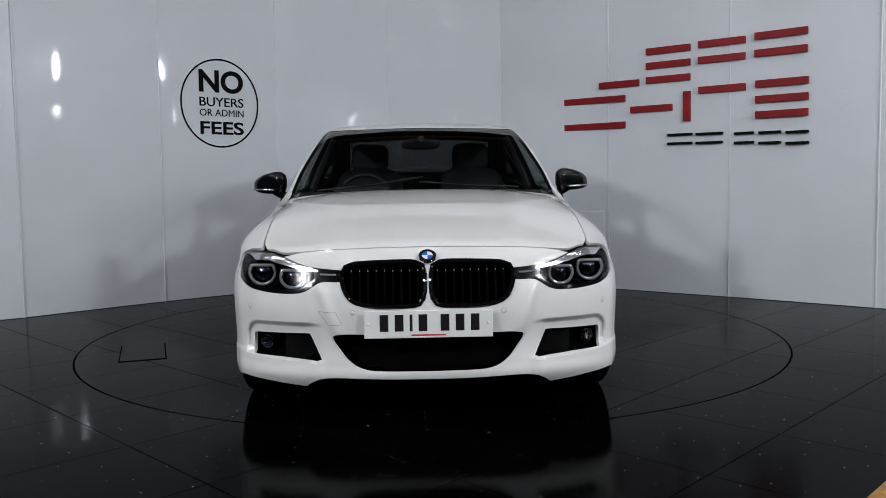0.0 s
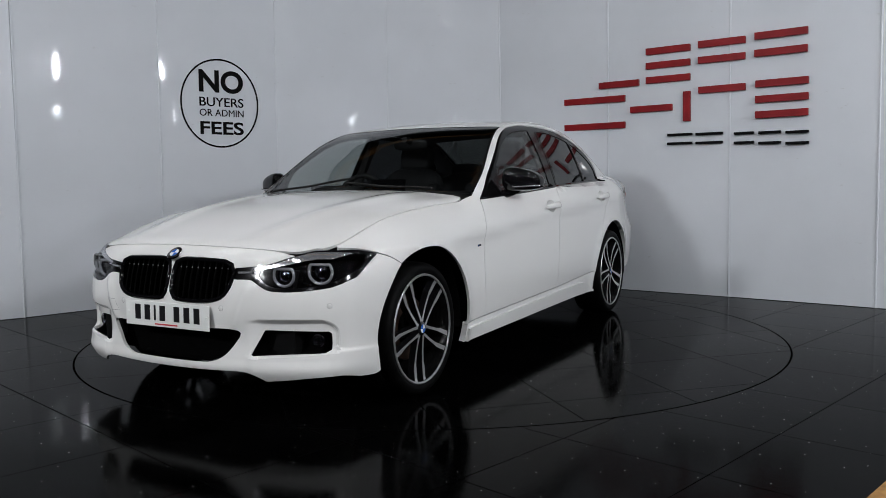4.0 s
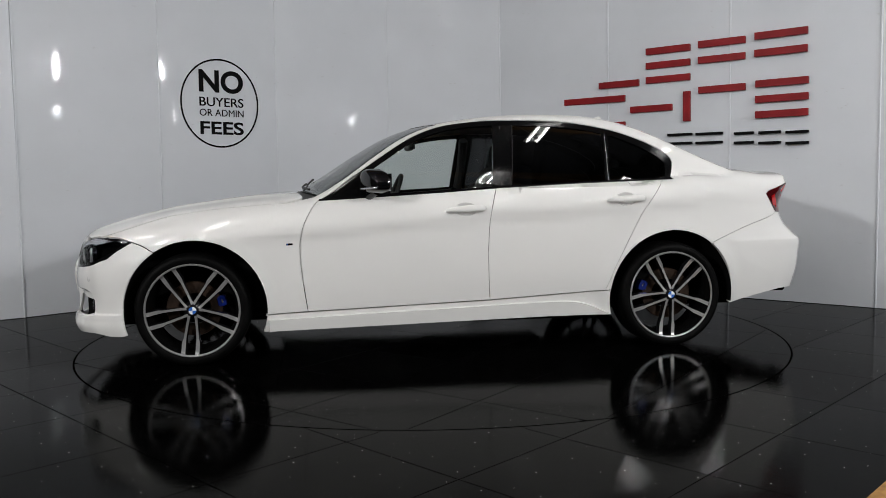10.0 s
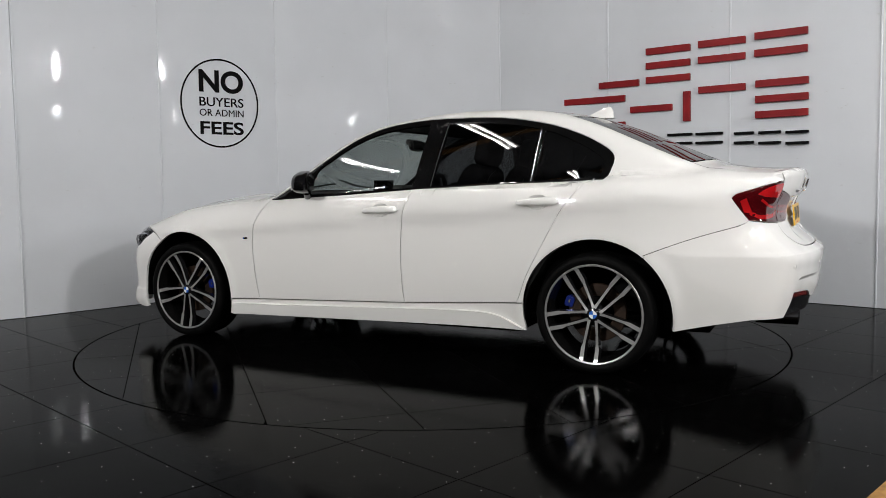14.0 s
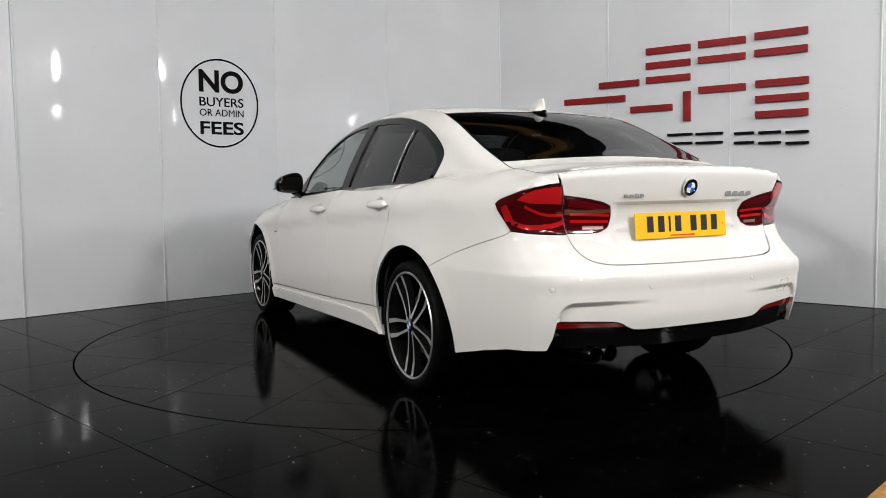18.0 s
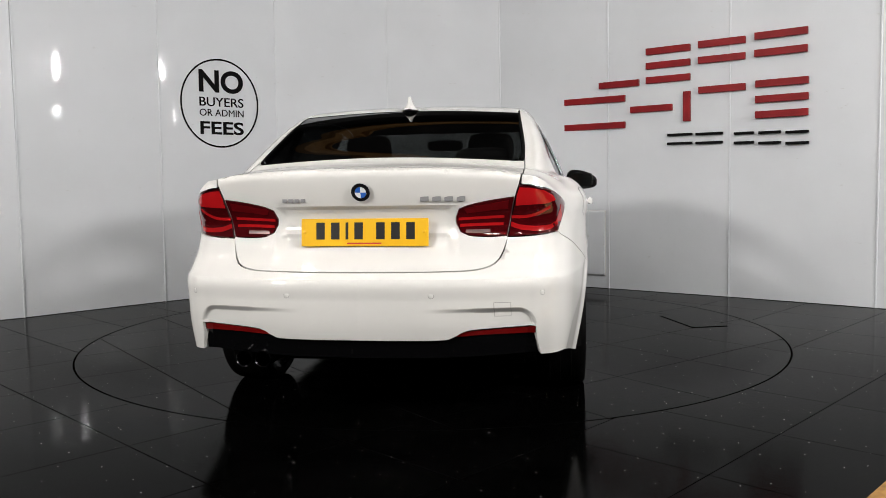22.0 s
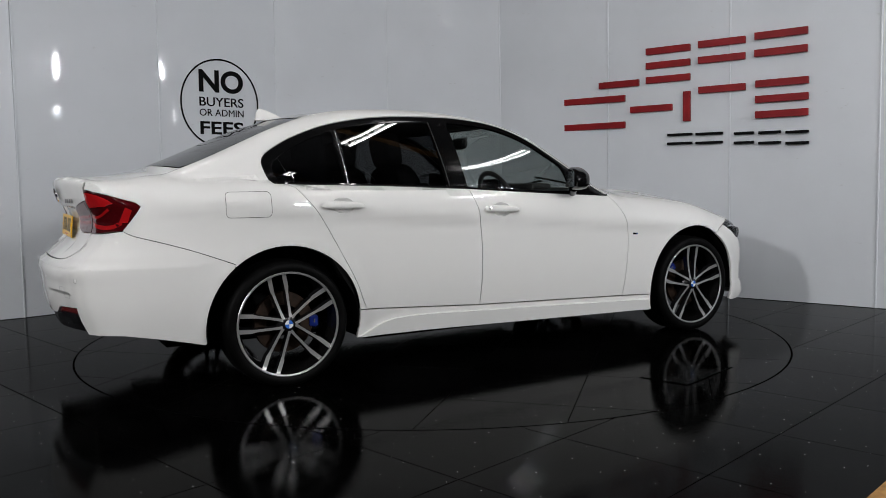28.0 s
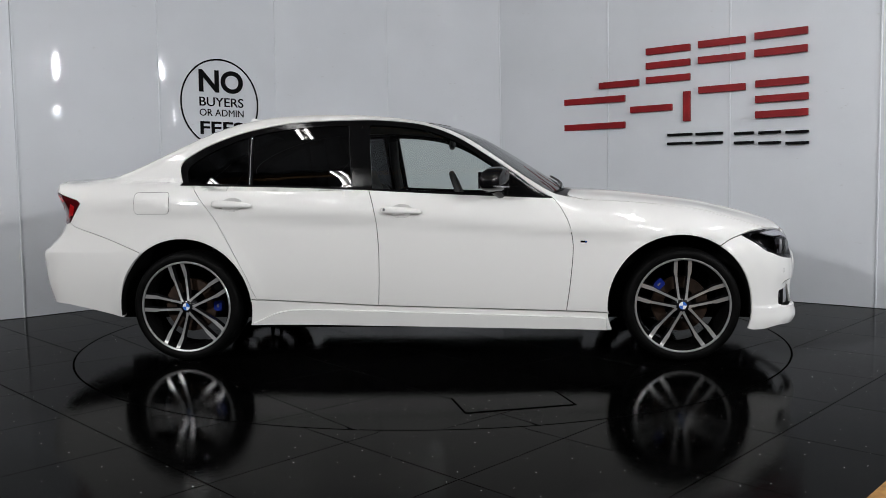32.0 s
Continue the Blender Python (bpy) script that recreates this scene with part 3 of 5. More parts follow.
def from_flat(q, kind):
    z0 = np.zeros(len(q))
    if kind in ("long", "deck"):
        a = q[:, 1] / 0.75
        o, d = np.stack([z0, q[:, 0], z0 + (AXIS_Z if kind == "long" else 0.95)], 1), np.stack([np.cos(a), z0, np.sin(a)], 1)
    else:
        c = FRONT_Y if kind == "front" else REAR_Y
        s = -1 if kind == "front" else 1
        a = q[:, 0] / 0.85
        o, d = np.stack([z0, z0 + c, q[:, 1]], 1), np.stack([np.sin(a), s * np.cos(a), z0], 1)
    return cast(o, d)


def inside(pts, poly):
    x, y = pts[:, 0], pts[:, 1]
    r = np.zeros(len(pts), bool)
    for (x0, y0), (x1, y1) in zip(poly, np.roll(poly, -1, 0)):
        c = (y0 > y) != (y1 > y)
        if c.any():
            r ^= c & (x < (x1 - x0) * (y - y0) / ((y1 - y0) or 1e-12) + x0)
    return r


def shrink(poly, d):
    """Draw a flat outline in by d on all sides."""
    area = np.sum(poly[:, 0] * np.roll(poly[:, 1], -1) - np.roll(poly[:, 0], -1) * poly[:, 1])
    t = np.roll(poly, -1, 0) - np.roll(poly, 1, 0)
    n = np.stack([-t[:, 1], t[:, 0]], 1) * (1 if area > 0 else -1)
    return poly + d * n / np.maximum(np.linalg.norm(n, axis=1, keepdims=True), 1e-9)


from mathutils.geometry import delaunay_2d_cdt


def sheet(outline, kind, holes=(), pitch=0.035, gap=0.0020, lift=0.0, lip=0.014, lines=()):
    """Vertices, faces and normals of a piece of the body's skin inside an outline, with a turned-in edge; its mesh follows the lines."""
    rings = [shrink(to_flat(outline, kind), gap)] + [shrink(to_flat(h, kind), -gap) for h in holes]
    creases = [to_flat(c, kind) for c in lines]
    allp = np.concatenate(rings + creases)
    lo, hi = rings[0].min(0), rings[0].max(0)
    gx, gy = np.meshgrid(np.arange(lo[0] + pitch * 0.5, hi[0], pitch), np.arange(lo[1] + pitch * 0.5, hi[1], pitch * 0.87))
    gx = gx + (np.arange(len(gx)) % 2)[:, None] * pitch * 0.5
    g = np.stack([gx.ravel(), gy.ravel()], 1)
    ok = inside(g, rings[0])
    for h in rings[1:]:
        ok &= ~inside(g, h)
    g = g[ok]
    if len(g):
        near = np.full(len(g), 9.0)
        for k in range(0, len(allp), 200):
            near = np.minimum(near, np.sqrt(((g[:, None] - allp[None, k:k + 200]) ** 2).sum(2)).min(1))
        g = g[near > pitch * (0.66 if lines else 0.45)]
    pts = np.concatenate([allp, g])
    edges, at = [], 0
    for r in rings:
        n = len(r)
        edges += [(at + i, at + (i + 1) % n) for i in range(n)]
        at += n
    for r in creases:
        edges += [(at + i, at + i + 1) for i in range(len(r) - 1)]
        at += len(r)
    vs, es, fs, ov, oe, of = delaunay_2d_cdt([Vector(p) for p in pts.tolist()], edges, [], 0, 1e-6)
    q = np.array([tuple(v) for v in vs])
    tri = np.array([f for f in fs if len(f) == 3])
    c = q[tri].mean(1)
    ok = inside(c, rings[0])
    for h in rings[1:]:
        ok &= ~inside(c, h)
    tri = tri[ok]
    p = from_flat(q, kind)
    nn = normals(p)
    # faces look outwards
    fn = np.cross(p[tri[:, 1]] - p[tri[:, 0]], p[tri[:, 2]] - p[tri[:, 0]])
    flip = (fn * nn[tri].mean(1)).sum(1) < 0
    tri[flip] = tri[flip][:, ::-1]
    p = p + nn * lift
    # turned-in edge
    count = {}
    for f in tri:
        for a, b in ((f[0], f[1]), (f[1], f[2]), (f[2], f[0])):
            count[(a, b)] = 1
    rim = [(a, b) for a, b in count if (b, a) not in count]
    faces = [tuple(int(i) for i in f) for f in tri]
    verts, norms = [tuple(v) for v in p], [tuple(v) for v in nn]
    if lip:
        m = {}
        for a, b in rim:
            for i in (a, b):
                if i not in m:
                    m[i] = (len(verts), len(verts) + 1)
                    verts += [tuple(p[i]), tuple(p[i] - nn[i] * lip)]
                    norms += [tuple(nn[i]), tuple(nn[i])]
        faces += [(m[b][0], m[a][0], m[a][1], m[b][1]) for a, b in rim]
    used = sorted({i for f in faces for i in f})
    re = {o: n for n, o in enumerate(used)}
    return [verts[i] for i in used], [tuple(re[i] for i in f) for f in faces], [norms[i] for i in used], len(tri)


def skin(name, pieces, mat, parent, label=""):
    """One mesh part out of one or more sheets."""
    v, f, n, soft = [], [], [], []
    for pv, pf, pn, k in pieces:
        o = len(v)
        v += pv
        n += pn
        f += [tuple(i + o for i in face) for face in pf]
        soft += [True] * k + [False] * (len(pf) - k)
    me = bpy.data.meshes.new(name)
    me.from_pydata(v, [], f)
    me.materials.append(mat)
    me.polygons.foreach_set("use_smooth", soft)
    me.update()
    loops = []
    for poly, s in zip(me.polygons, soft):
        for i in poly.vertices:
            f = poly.normal
            loops.append(n[i] if s and n[i][0] * f[0] + n[i][1] * f[1] + n[i][2] * f[2] > 0.93 else tuple(f))
    me.normals_split_custom_set(loops)
    ob = new(name, me)
    ob.parent = parent
    if label:
        ob["label"] = label
    return ob


def flipped(piece):
    v, f, n, k = piece
    return [(-a, b, c) for a, b, c in v], [g[::-1] for g in f], [(-a, b, c) for a, b, c in n], k


def pair(name, outline, kind, mat, parent, label="", **kw):
    s = sheet(outline, kind, **kw)
    return skin(name, [s], mat, parent, label), skin(name, [flipped(s)], mat, parent, label)


def arc(y, z, r, a0, a1, n=28, sq=1.0):
    return [(y + r * math.cos(radians(a0 + (a1 - a0) * k / n)), z + r * sq * math.sin(radians(a0 + (a1 - a0) * k / n))) for k in range(n + 1)]


CAR = tagged(new("car", None), "white four-door saloon car with black roofline trim and dark alloy wheels", "car")

# lines of the body, car's left side
ARCH = 0.392
HUB_Z = 0.315
F_SEAM = [(-0.700, 0.915), (-0.735, 0.870), (-0.776, 0.790), (-0.800, 0.700), (-0.804, 0.611), (-0.789, 0.447), (-0.768, 0.289)]
B_SEAM = [(0.333, 0.972), (0.305, 0.88), (0.288, 0.791), (0.277, 0.650), (0.276, 0.55), (0.279, 0.432), (0.286, 0.320)]
R_SEAM = [(1.360, 1.010), (1.300, 0.935), (1.219, 0.826), (1.121, 0.647), (1.045, 0.50), (1.010, 0.41), (0.985, 0.356)]
BELT = [(-0.700, 0.915), (-0.154, 0.943), (0.333, 0.972), (0.834, 0.995), (1.360, 1.010), (1.441, 1.012)]
SILL = [(-1.012, 0.281), (-0.768, 0.289), (0.286, 0.320), (0.985, 0.356), (1.0215, 0.3592)]
DLO = [(-0.700, 0.917), (-0.60, 0.975), (-0.493, 1.056), (-0.323, 1.172), (-0.153, 1.278), (0.016, 1.345), (0.184, 1.374), (0.386, 1.386), (0.722, 1.379), (0.924, 1.358),
       (1.127, 1.315), (1.297, 1.253), (1.399, 1.200), (1.455, 1.160), (1.474, 1.121), (1.464, 1.071), (1.441, 1.012)]

LAMP_SIDE = [(2.145, 0.803), (2.115, 0.843), (2.085, 0.885), (2.066, 0.914), (2.085, 0.932), (2.127, 0.945), (2.190, 0.965)]


def f_arch(a0, a1):
    return arc(-1.385, HUB_Z, ARCH, a0, a1)


def r_arch(a0, a1):
    return arc(1.412, HUB_Z, ARCH, a0, a1)


HANDLES = ((0.145, 0.851), (1.110, 0.896))


def handle_cup(y, z, share=1.0):
    """Oval finger recess behind a door handle."""
    return seg("s", [(y + 0.062 * share * math.cos(a), z + 0.003 + 0.036 * share * math.sin(a)) for a in [k * math.pi / 18 for k in range(36)]], False, 1.0)


def build_body():
    # hood shut line: from the headlight back to the scuttle
    hood_side = [(0.684, -1.920), (0.700, -1.882), (0.716, -1.80), (0.724, -1.60), (0.735, -1.30), (0.752, -1.05), (0.765, -0.90), (0.755, -0.80)]
    hood_rear = [(0.755, -0.80), (0.70, -0.785), (0.4, -0.83), (0.0, -0.845)]
    hood_nose = [(0.0, 0.742), (0.2, 0.740), (0.40, 0.733), (0.555, 0.721), (0.61, 0.719), (0.66, 0.731)]
    L = [seg("f", hood_nose), seg("t", hood_side), seg("t", hood_rear)]
    half = loop(*L)
    full = loop(half, mirror(half)[::-1])
    skin("hood", [sheet(full, "long", pitch=0.04)], PAINT, CAR, "white hood with two soft ridges")

    # front wing
    wing = loop(seg("t", [(0.708, -1.862)] + hood_side[2:-1])[::-1], seg("s", [(-1.872, 0.730), (-1.80, 0.724), (-1.722, 0.703)]), seg("s", [(-1.722, 0.702), (-1.66, 0.680), (-1.60, 0.645)]),
                seg("s", f_arch(123.5, -4)), seg("s", [(-0.994, 0.281), (-0.768, 0.289)], False), seg("s", F_SEAM[::-1]), seg("t", [(0.80, -0.66), (0.775, -0.72), (0.765, -0.80), (0.768, -0.86)]))
    pair("front_wing", wing, "long", PAINT, CAR)
    door = loop(seg("s", F_SEAM), seg("s", SILL[1:3], False), seg("s", B_SEAM[::-1]), seg("s", BELT[0:3][::-1]))
    pair("front_door", door, "long", PAINT, CAR, holes=[handle_cup(*HANDLES[0])])
    door = loop(seg("s", B_SEAM), seg("s", SILL[2:4], False), seg("s", R_SEAM[::-1]), seg("s", BELT[2:5][::-1]))
    pair("rear_door", door, "long", PAINT, CAR, holes=[handle_cup(*HANDLES[1])])
    # side frame: A-pillar, roof rail, C-pillar and rear quarter in one
    edge_top = [(0.785, -0.745), (0.762, -0.66), (0.737, -0.50), (0.689, -0.33), (0.642, -0.16), (0.613, -0.03), (0.597, 0.07), (0.580, 0.25), (0.570, 0.5), (0.570, 0.8), (0.568, 1.05), (0.572, 1.20),
                (0.59, 1.40), (0.612, 1.62), (0.621, 1.82), (0.626, 1.93), (0.627, 2.00), (0.628, 2.12), (0.629, 2.18), (0.629, 2.235)]
    side = loop(seg("s", [(-0.715, 0.914), (-0.700, 0.917)], False), seg("s", DLO), seg("s", [(1.441, 1.012), (1.360, 1.010)], False), seg("s", R_SEAM), seg("s", SILL[3:], False),
                seg("s", r_arch(176, 50)), seg("s", [(1.664, 0.630), (1.825, 0.692), (1.958, 0.736), (2.107, 0.780), (2.145, 0.803)]),
                seg("s", LAMP_SIDE), seg("r", [(0.716, 0.979), (0.66, 0.989), (0.620, 0.993)], False), seg("r", [(0.620, 0.998), (0.628, 1.030)], False), seg("t", edge_top[::-1]))
    s0 = sheet(side, "long", gap=0.001)
    skin("side_frame", [s0], PAINT, CAR)
    skin("side_frame", [flipped(s0)], PAINT, CAR)
    pair("side_lining", side, "long", HEADLINER, CAR, pitch=0.06, lift=-0.016, gap=0.004, lip=0.0)
    # roof
    rs = [(0.602, 0.02), (0.590, 0.075), (0.574, 0.25), (0.564, 0.5), (0.564, 0.8), (0.562, 1.05), (0.566, 1.20)]
    roof = loop(seg("t", rs), seg("t", [(0.566, 1.20), (0.3, 1.225), (0.0, 1.232), (-0.3, 1.225), (-0.566, 1.20)]), mirror(seg("t", rs))[::-1],
                seg("t", [(-0.602, 0.02), (-0.3, -0.07), (0.0, -0.095), (0.3, -0.07), (0.602, 0.02)]))
    skin("roof", [sheet(roof, "long", pitch=0.05)], PAINT, CAR)
    # glass
    ws = [(0.762, -0.705), (0.757, -0.66), (0.733, -0.50), (0.685, -0.33), (0.638, -0.16), (0.612, -0.04), (0.606, 0.00)]
    screen = loop(seg("t", ws), seg("t", [(0.606, 0.00), (0.3, -0.08), (0.0, -0.105), (-0.3, -0.08), (-0.606, 0.00)]), mirror(seg("t", ws))[::-1],
                  seg("t", [(-0.762, -0.705), (-0.4, -0.785), (0.0, -0.805), (0.4, -0.785), (0.762, -0.705)]))
    skin("windscreen", [sheet(screen, "long", pitch=0.04, lift=-0.002)], SCREEN_GLASS, CAR, "clear windscreen glass").visible_shadow = False
    rg = [(0.568, 1.215), (0.58, 1.40), (0.601, 1.62), (0.610, 1.74), (0.606, 1.80), (0.578, 1.850)]
    rear = loop(seg("t", rg), seg("t", [(0.578, 1.850), (0.3, 1.89), (0.0, 1.90), (-0.3, 1.89), (-0.578, 1.850)]), mirror(seg("t", rg))[::-1],
                seg("t", [(-0.568, 1.215), (-0.3, 1.24), (0.0, 1.247), (0.3, 1.24), (0.568, 1.215)]))
    skin("rear_window", [sheet(rear, "long", pitch=0.04, lift=-0.002)], REAR_GLASS, CAR, "dark tinted rear window").visible_shadow = False
    # boot lid: top and back
    lid_top = [(0.617, 1.84), (0.622, 1.93), (0.623, 2.00), (0.624, 2.12), (0.625, 2.18), (0.625, 2.235)]
    split = [(0.625, 2.235), (0.5, 2.297), (0.3, 2.325), (0.0, 2.335)]
    top = loop(seg("t", lid_top), seg("t", split), mirror(seg("t", split))[::-1], mirror(seg("t", lid_top))[::-1],
               seg("t", [(-0.617, 1.84), (-0.58, 1.862), (-0.3, 1.90), (0.0, 1.91), (0.3, 1.90), (0.58, 1.862), (0.617, 1.84)]))
    back_r = [(0.624, 1.030), (0.613, 0.985), (0.600, 0.946), (0.570, 0.795), (0.566, 0.775), (0.553, 0.735), (0.522, 0.690), (0.455, 0.668), (0.318, 0.662), (0.0, 0.660)]
    back = loop(seg("t", split[::-1]), seg("r", back_r))
    back = loop(back, mirror(back)[::-1])
    lamps = loop(seg("r", [(0.5975, 0.946), (0.50, 0.932), (0.415, 0.914), (0.380, 0.900), (0.366, 0.865), (0.368, 0.840), (0.385, 0.808), (0.42, 0.792), (0.50, 0.787), (0.5665, 0.790)]), seg("r", [(0.5665, 0.790), (0.5975, 0.946)], False))
    s1 = sheet(top, "deck", pitch=0.022, gap=0.0, lip=0.0)
    crease = [seg("r", [(-0.36, z), (0.36, z)], False, 0.014) for z in (0.916, 0.901)]
    s2 = sheet(back, "rear", holes=[lamps, mirror(lamps)[::-1]], pitch=0.013, gap=0.0008, lines=crease)
    skin("boot_lid", [s1, s2], PAINT, CAR, "white boot lid with a lip along its edge")


build_body()

# ------------------------------------------------------------------ bumpers, lamps, grilles
HL_TOP = [(0.356, 0.656), (0.43, 0.661), (0.506, 0.672), (0.60, 0.708), (0.66, 0.726)]
HL_LOW = [(0.80, 0.598), (0.755, 0.572), (0.638, 0.557), (0.53, 0.559), (0.485, 0.578), (0.444, 0.603), (0.40, 0.606), (0.356, 0.604)]
TL_IN = [(0.617, 0.990), (0.603, 0.946), (0.570, 0.788)]


def ring_curve(c, pts):
    return [(c[0] + x, c[1] + z) for x, z in pts]


def build_front():
    head = loop(seg("f", HL_TOP), seg("s", [(-1.885, 0.725), (-1.80, 0.721), (-1.722, 0.701)]), seg("s", [(-1.722, 0.700), (-1.80, 0.657), (-1.86, 0.612)]), seg("f", HL_LOW),
                seg("f", [(0.356, 0.604), (0.352, 0.63), (0.356, 0.656)]))
    kidney = loop(seg("f", [(0.013, 0.640), (0.020, 0.668), (0.05, 0.682), (0.10, 0.685), (0.2, 0.683), (0.30, 0.678), (0.337, 0.665), (0.351, 0.64), (0.349, 0.60), (0.334, 0.56), (0.302, 0.526), (0.22, 0.507),
                            (0.09, 0.506), (0.035, 0.514), (0.017, 0.54), (0.012, 0.59), (0.013, 0.640)]))
    intake = [(0.0, 0.388), (0.15, 0.388), (0.28, 0.392), (0.35, 0.392), (0.383, 0.388), (0.395, 0.377), (0.386, 0.358), (0.362, 0.328), (0.335, 0.296), (0.30, 0.268), (0.25, 0.250), (0.18, 0.244), (0.0, 0.242)]
    ih = loop(seg("f", intake))
    intake = loop(ih, mirror(ih)[::-1])
    fog = loop(seg("f", [(0.490, 0.389), (0.62, 0.386), (0.732, 0.382)], False), seg("f", [(0.732, 0.382), (0.741, 0.374), (0.742, 0.306), (0.734, 0.297)]),
               seg("f", [(0.734, 0.297), (0.60, 0.292), (0.455, 0.283)], False), seg("f", [(0.455, 0.283), (0.440, 0.288), (0.490, 0.389)], False))
    half = loop(seg("f", [(0.0, 0.741), (0.2, 0.739), (0.40, 0.732), (0.50, 0.724), (0.555, 0.715), (0.600, 0.703)]), seg("f", [(0.600, 0.703), (0.506, 0.669), (0.43, 0.658), (0.356, 0.652)]),
                seg("f", [(0.356, 0.652), (0.352, 0.63), (0.356, 0.606)]), seg("f", HL_LOW[::-1]), seg("s", [(-1.86, 0.610), (-1.80, 0.655), (-1.722, 0.6995)]),
                seg("s", [(-1.722, 0.700), (-1.66, 0.6785), (-1.602, 0.6440)]), seg("s", f_arch(124.5, 199)), seg("s", [(-1.757, 0.184), (-1.80, 0.178), (-1.86, 0.180)]),
                seg("f", [(0.79, 0.196), (0.70, 0.192), (0.60, 0.182), (0.505, 0.172)], False), seg("f", [(0.505, 0.172), (0.485, 0.190), (0.45, 0.207), (0.38, 0.214), (0.28, 0.212), (0.15, 0.208), (0.0, 0.207)]))
    full = loop(half, mirror(half)[::-1])
    crease = []
    for d in (0.012, 0.004, -0.004, -0.012):
        q = seg("f", [(0.43, 0.428 + d), (0.60, 0.428 + d), (0.714, 0.428 + d)] + [(0.714 + (0.052 + d) * math.sin(radians(a)), 0.376 + (0.052 + d) * math.cos(radians(a))) for a in range(10, 91, 10)] + [(0.766 + d, 0.325)], False, 0.014)
        crease += [q, mirror(q)]
    for z in (0.282, 0.298):
        q = seg("f", [(0.49, z - 0.0066), (0.60, z), (0.745, z + 0.009)], False, 0.014)
        crease += [q, mirror(q)]
    skin("front_bumper", [sheet(full, "front", holes=[kidney, mirror(kidney)[::-1], intake, fog, mirror(fog)[::-1]], pitch=0.013, lip=0.014, gap=0.001, lines=crease)], PAINT, CAR, "white front bumper with large dark intakes")
    # dark grille bodies behind the openings, the hollows' shade put into their near-black colour
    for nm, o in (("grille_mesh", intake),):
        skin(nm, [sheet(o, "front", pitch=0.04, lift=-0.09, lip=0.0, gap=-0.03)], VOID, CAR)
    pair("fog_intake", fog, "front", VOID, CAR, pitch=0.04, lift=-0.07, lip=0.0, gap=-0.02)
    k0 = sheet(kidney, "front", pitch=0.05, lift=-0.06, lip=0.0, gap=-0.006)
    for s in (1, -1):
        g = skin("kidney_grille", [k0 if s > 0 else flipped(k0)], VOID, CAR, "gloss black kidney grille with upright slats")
        inner = loop(kidney)
        # frame round the opening
        bm = bmesh.new()
        tube(bm, [Vector((s * p[0], p[1], p[2])) + Vector((0, 0.002, 0)) for p in inner] + [Vector((s * inner[0][0], inner[0][1], inner[0][2])) + Vector((0, 0.002, 0))], 0.010, 8)
        part("grille_frame", bm, GLOSS_BLACK, g, smooth=True)
        for i in range(9):
            x = 0.04 + i * 0.034
            lo, hi = 0.515 + max(0, x - 0.22) ** 2 * 2.2, 0.678 - max(0, x - 0.28) * 0.25
            a = seg("f", [(x, lo), (x, (lo + hi) / 2), (x, hi)], False, 0.05)
            bm = bmesh.new()
            for p, q in zip(a, a[1:]):
                m = basis(((p + q) / 2 + np.array([0, 0.028, 0])) * np.array([s, 1, 1]), (1, 0, 0), Vector((q - p) * np.array([s, 1, 1])))
                add_box(bm, 0.009, float(np.linalg.norm(q - p)) + 0.002, 0.03, m)
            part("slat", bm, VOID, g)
            e = a[-1]
            part("slat_tip", box(0.004, 0.004, 0.006, pose(s * e[0], e[1] + 0.004, 0.648)), BADGE, g)
    # headlamps
    l0 = sheet(head, "front", pitch=0.025, lift=0.001, lip=0.02)
    h0 = sheet(head, "front", pitch=0.03, lift=-0.055, lip=0.0, gap=-0.004)
    rim = sheet(head, "front", pitch=0.03, lift=-0.004, lip=0.05, gap=0.0, holes=[loop(seg("f", [(0.47, 0.648), (0.56, 0.682), (0.66, 0.714)]), seg("s", [(-1.885, 0.712), (-1.82, 0.708), (-1.775, 0.694), (-1.83, 0.650)]),
                                                                                        seg("f", [(0.788, 0.612), (0.74, 0.587), (0.64, 0.573), (0.55, 0.574), (0.50, 0.592), (0.465, 0.622), (0.47, 0.648)]))])
    for s in (1, -1):
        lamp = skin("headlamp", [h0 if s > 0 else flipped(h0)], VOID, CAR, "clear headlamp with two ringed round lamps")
        skin("lamp_surround", [rim if s > 0 else flipped(rim)], BLACK_TRIM, lamp)
        skin("lens", [l0 if s > 0 else flipped(l0)], LENS, lamp).visible_shadow = False
        for x, z, r, deep in ((0.700, 0.636, 0.054, 0.020), (0.562, 0.622, 0.049, 0.020)):
            p = seg("f", [(x, z), (x + 0.01, z)], False, 1)[0] + np.array([0, deep, 0])
            d = normals(np.array([p]))[0] * 0.35 + np.array([0, -1, 0])
            m = basis(Vector(p) * 1.0, Vector((0, 0, 1)).cross(Vector(d)), (0, 0, 1))
            m = Matrix.Diagonal((s, 1, 1, 1)) @ m
            line = []
            for k in range(41):
                a = 2 * math.pi * k / 40 + math.pi / 2
                c, q = math.cos(a), math.sin(a)
                line.append(m @ Vector((c * r * 1.03, min(q * r * 0.95, 0.55 * r), -0.004)))
            part("light_ring", tube(bmesh.new(), line, 0.0068, 8), LIGHT_GUIDE, lamp, smooth=True)
            part("projector_frame", box(r * 1.25, r * 0.95, 0.02, m @ pose(0, -0.08 * r, -0.022), 0.006), GLOSS_BLACK, lamp)
            part("projector_lens", box(r * 0.95, r * 0.62, 0.006, m @ pose(0, -0.06 * r, -0.010), 0.002), SMOKED_CHROME, lamp)
            part("projector", revolve(bmesh.new(), [(r - 0.012, -0.004), (r * 0.72, -0.03), (r * 0.60, -0.028), (r * 0.58, -0.010), (r * 0.35, -0.002), (0.0, 0.002)], m, 28), SMOKED_CHROME, lamp, smooth=True)
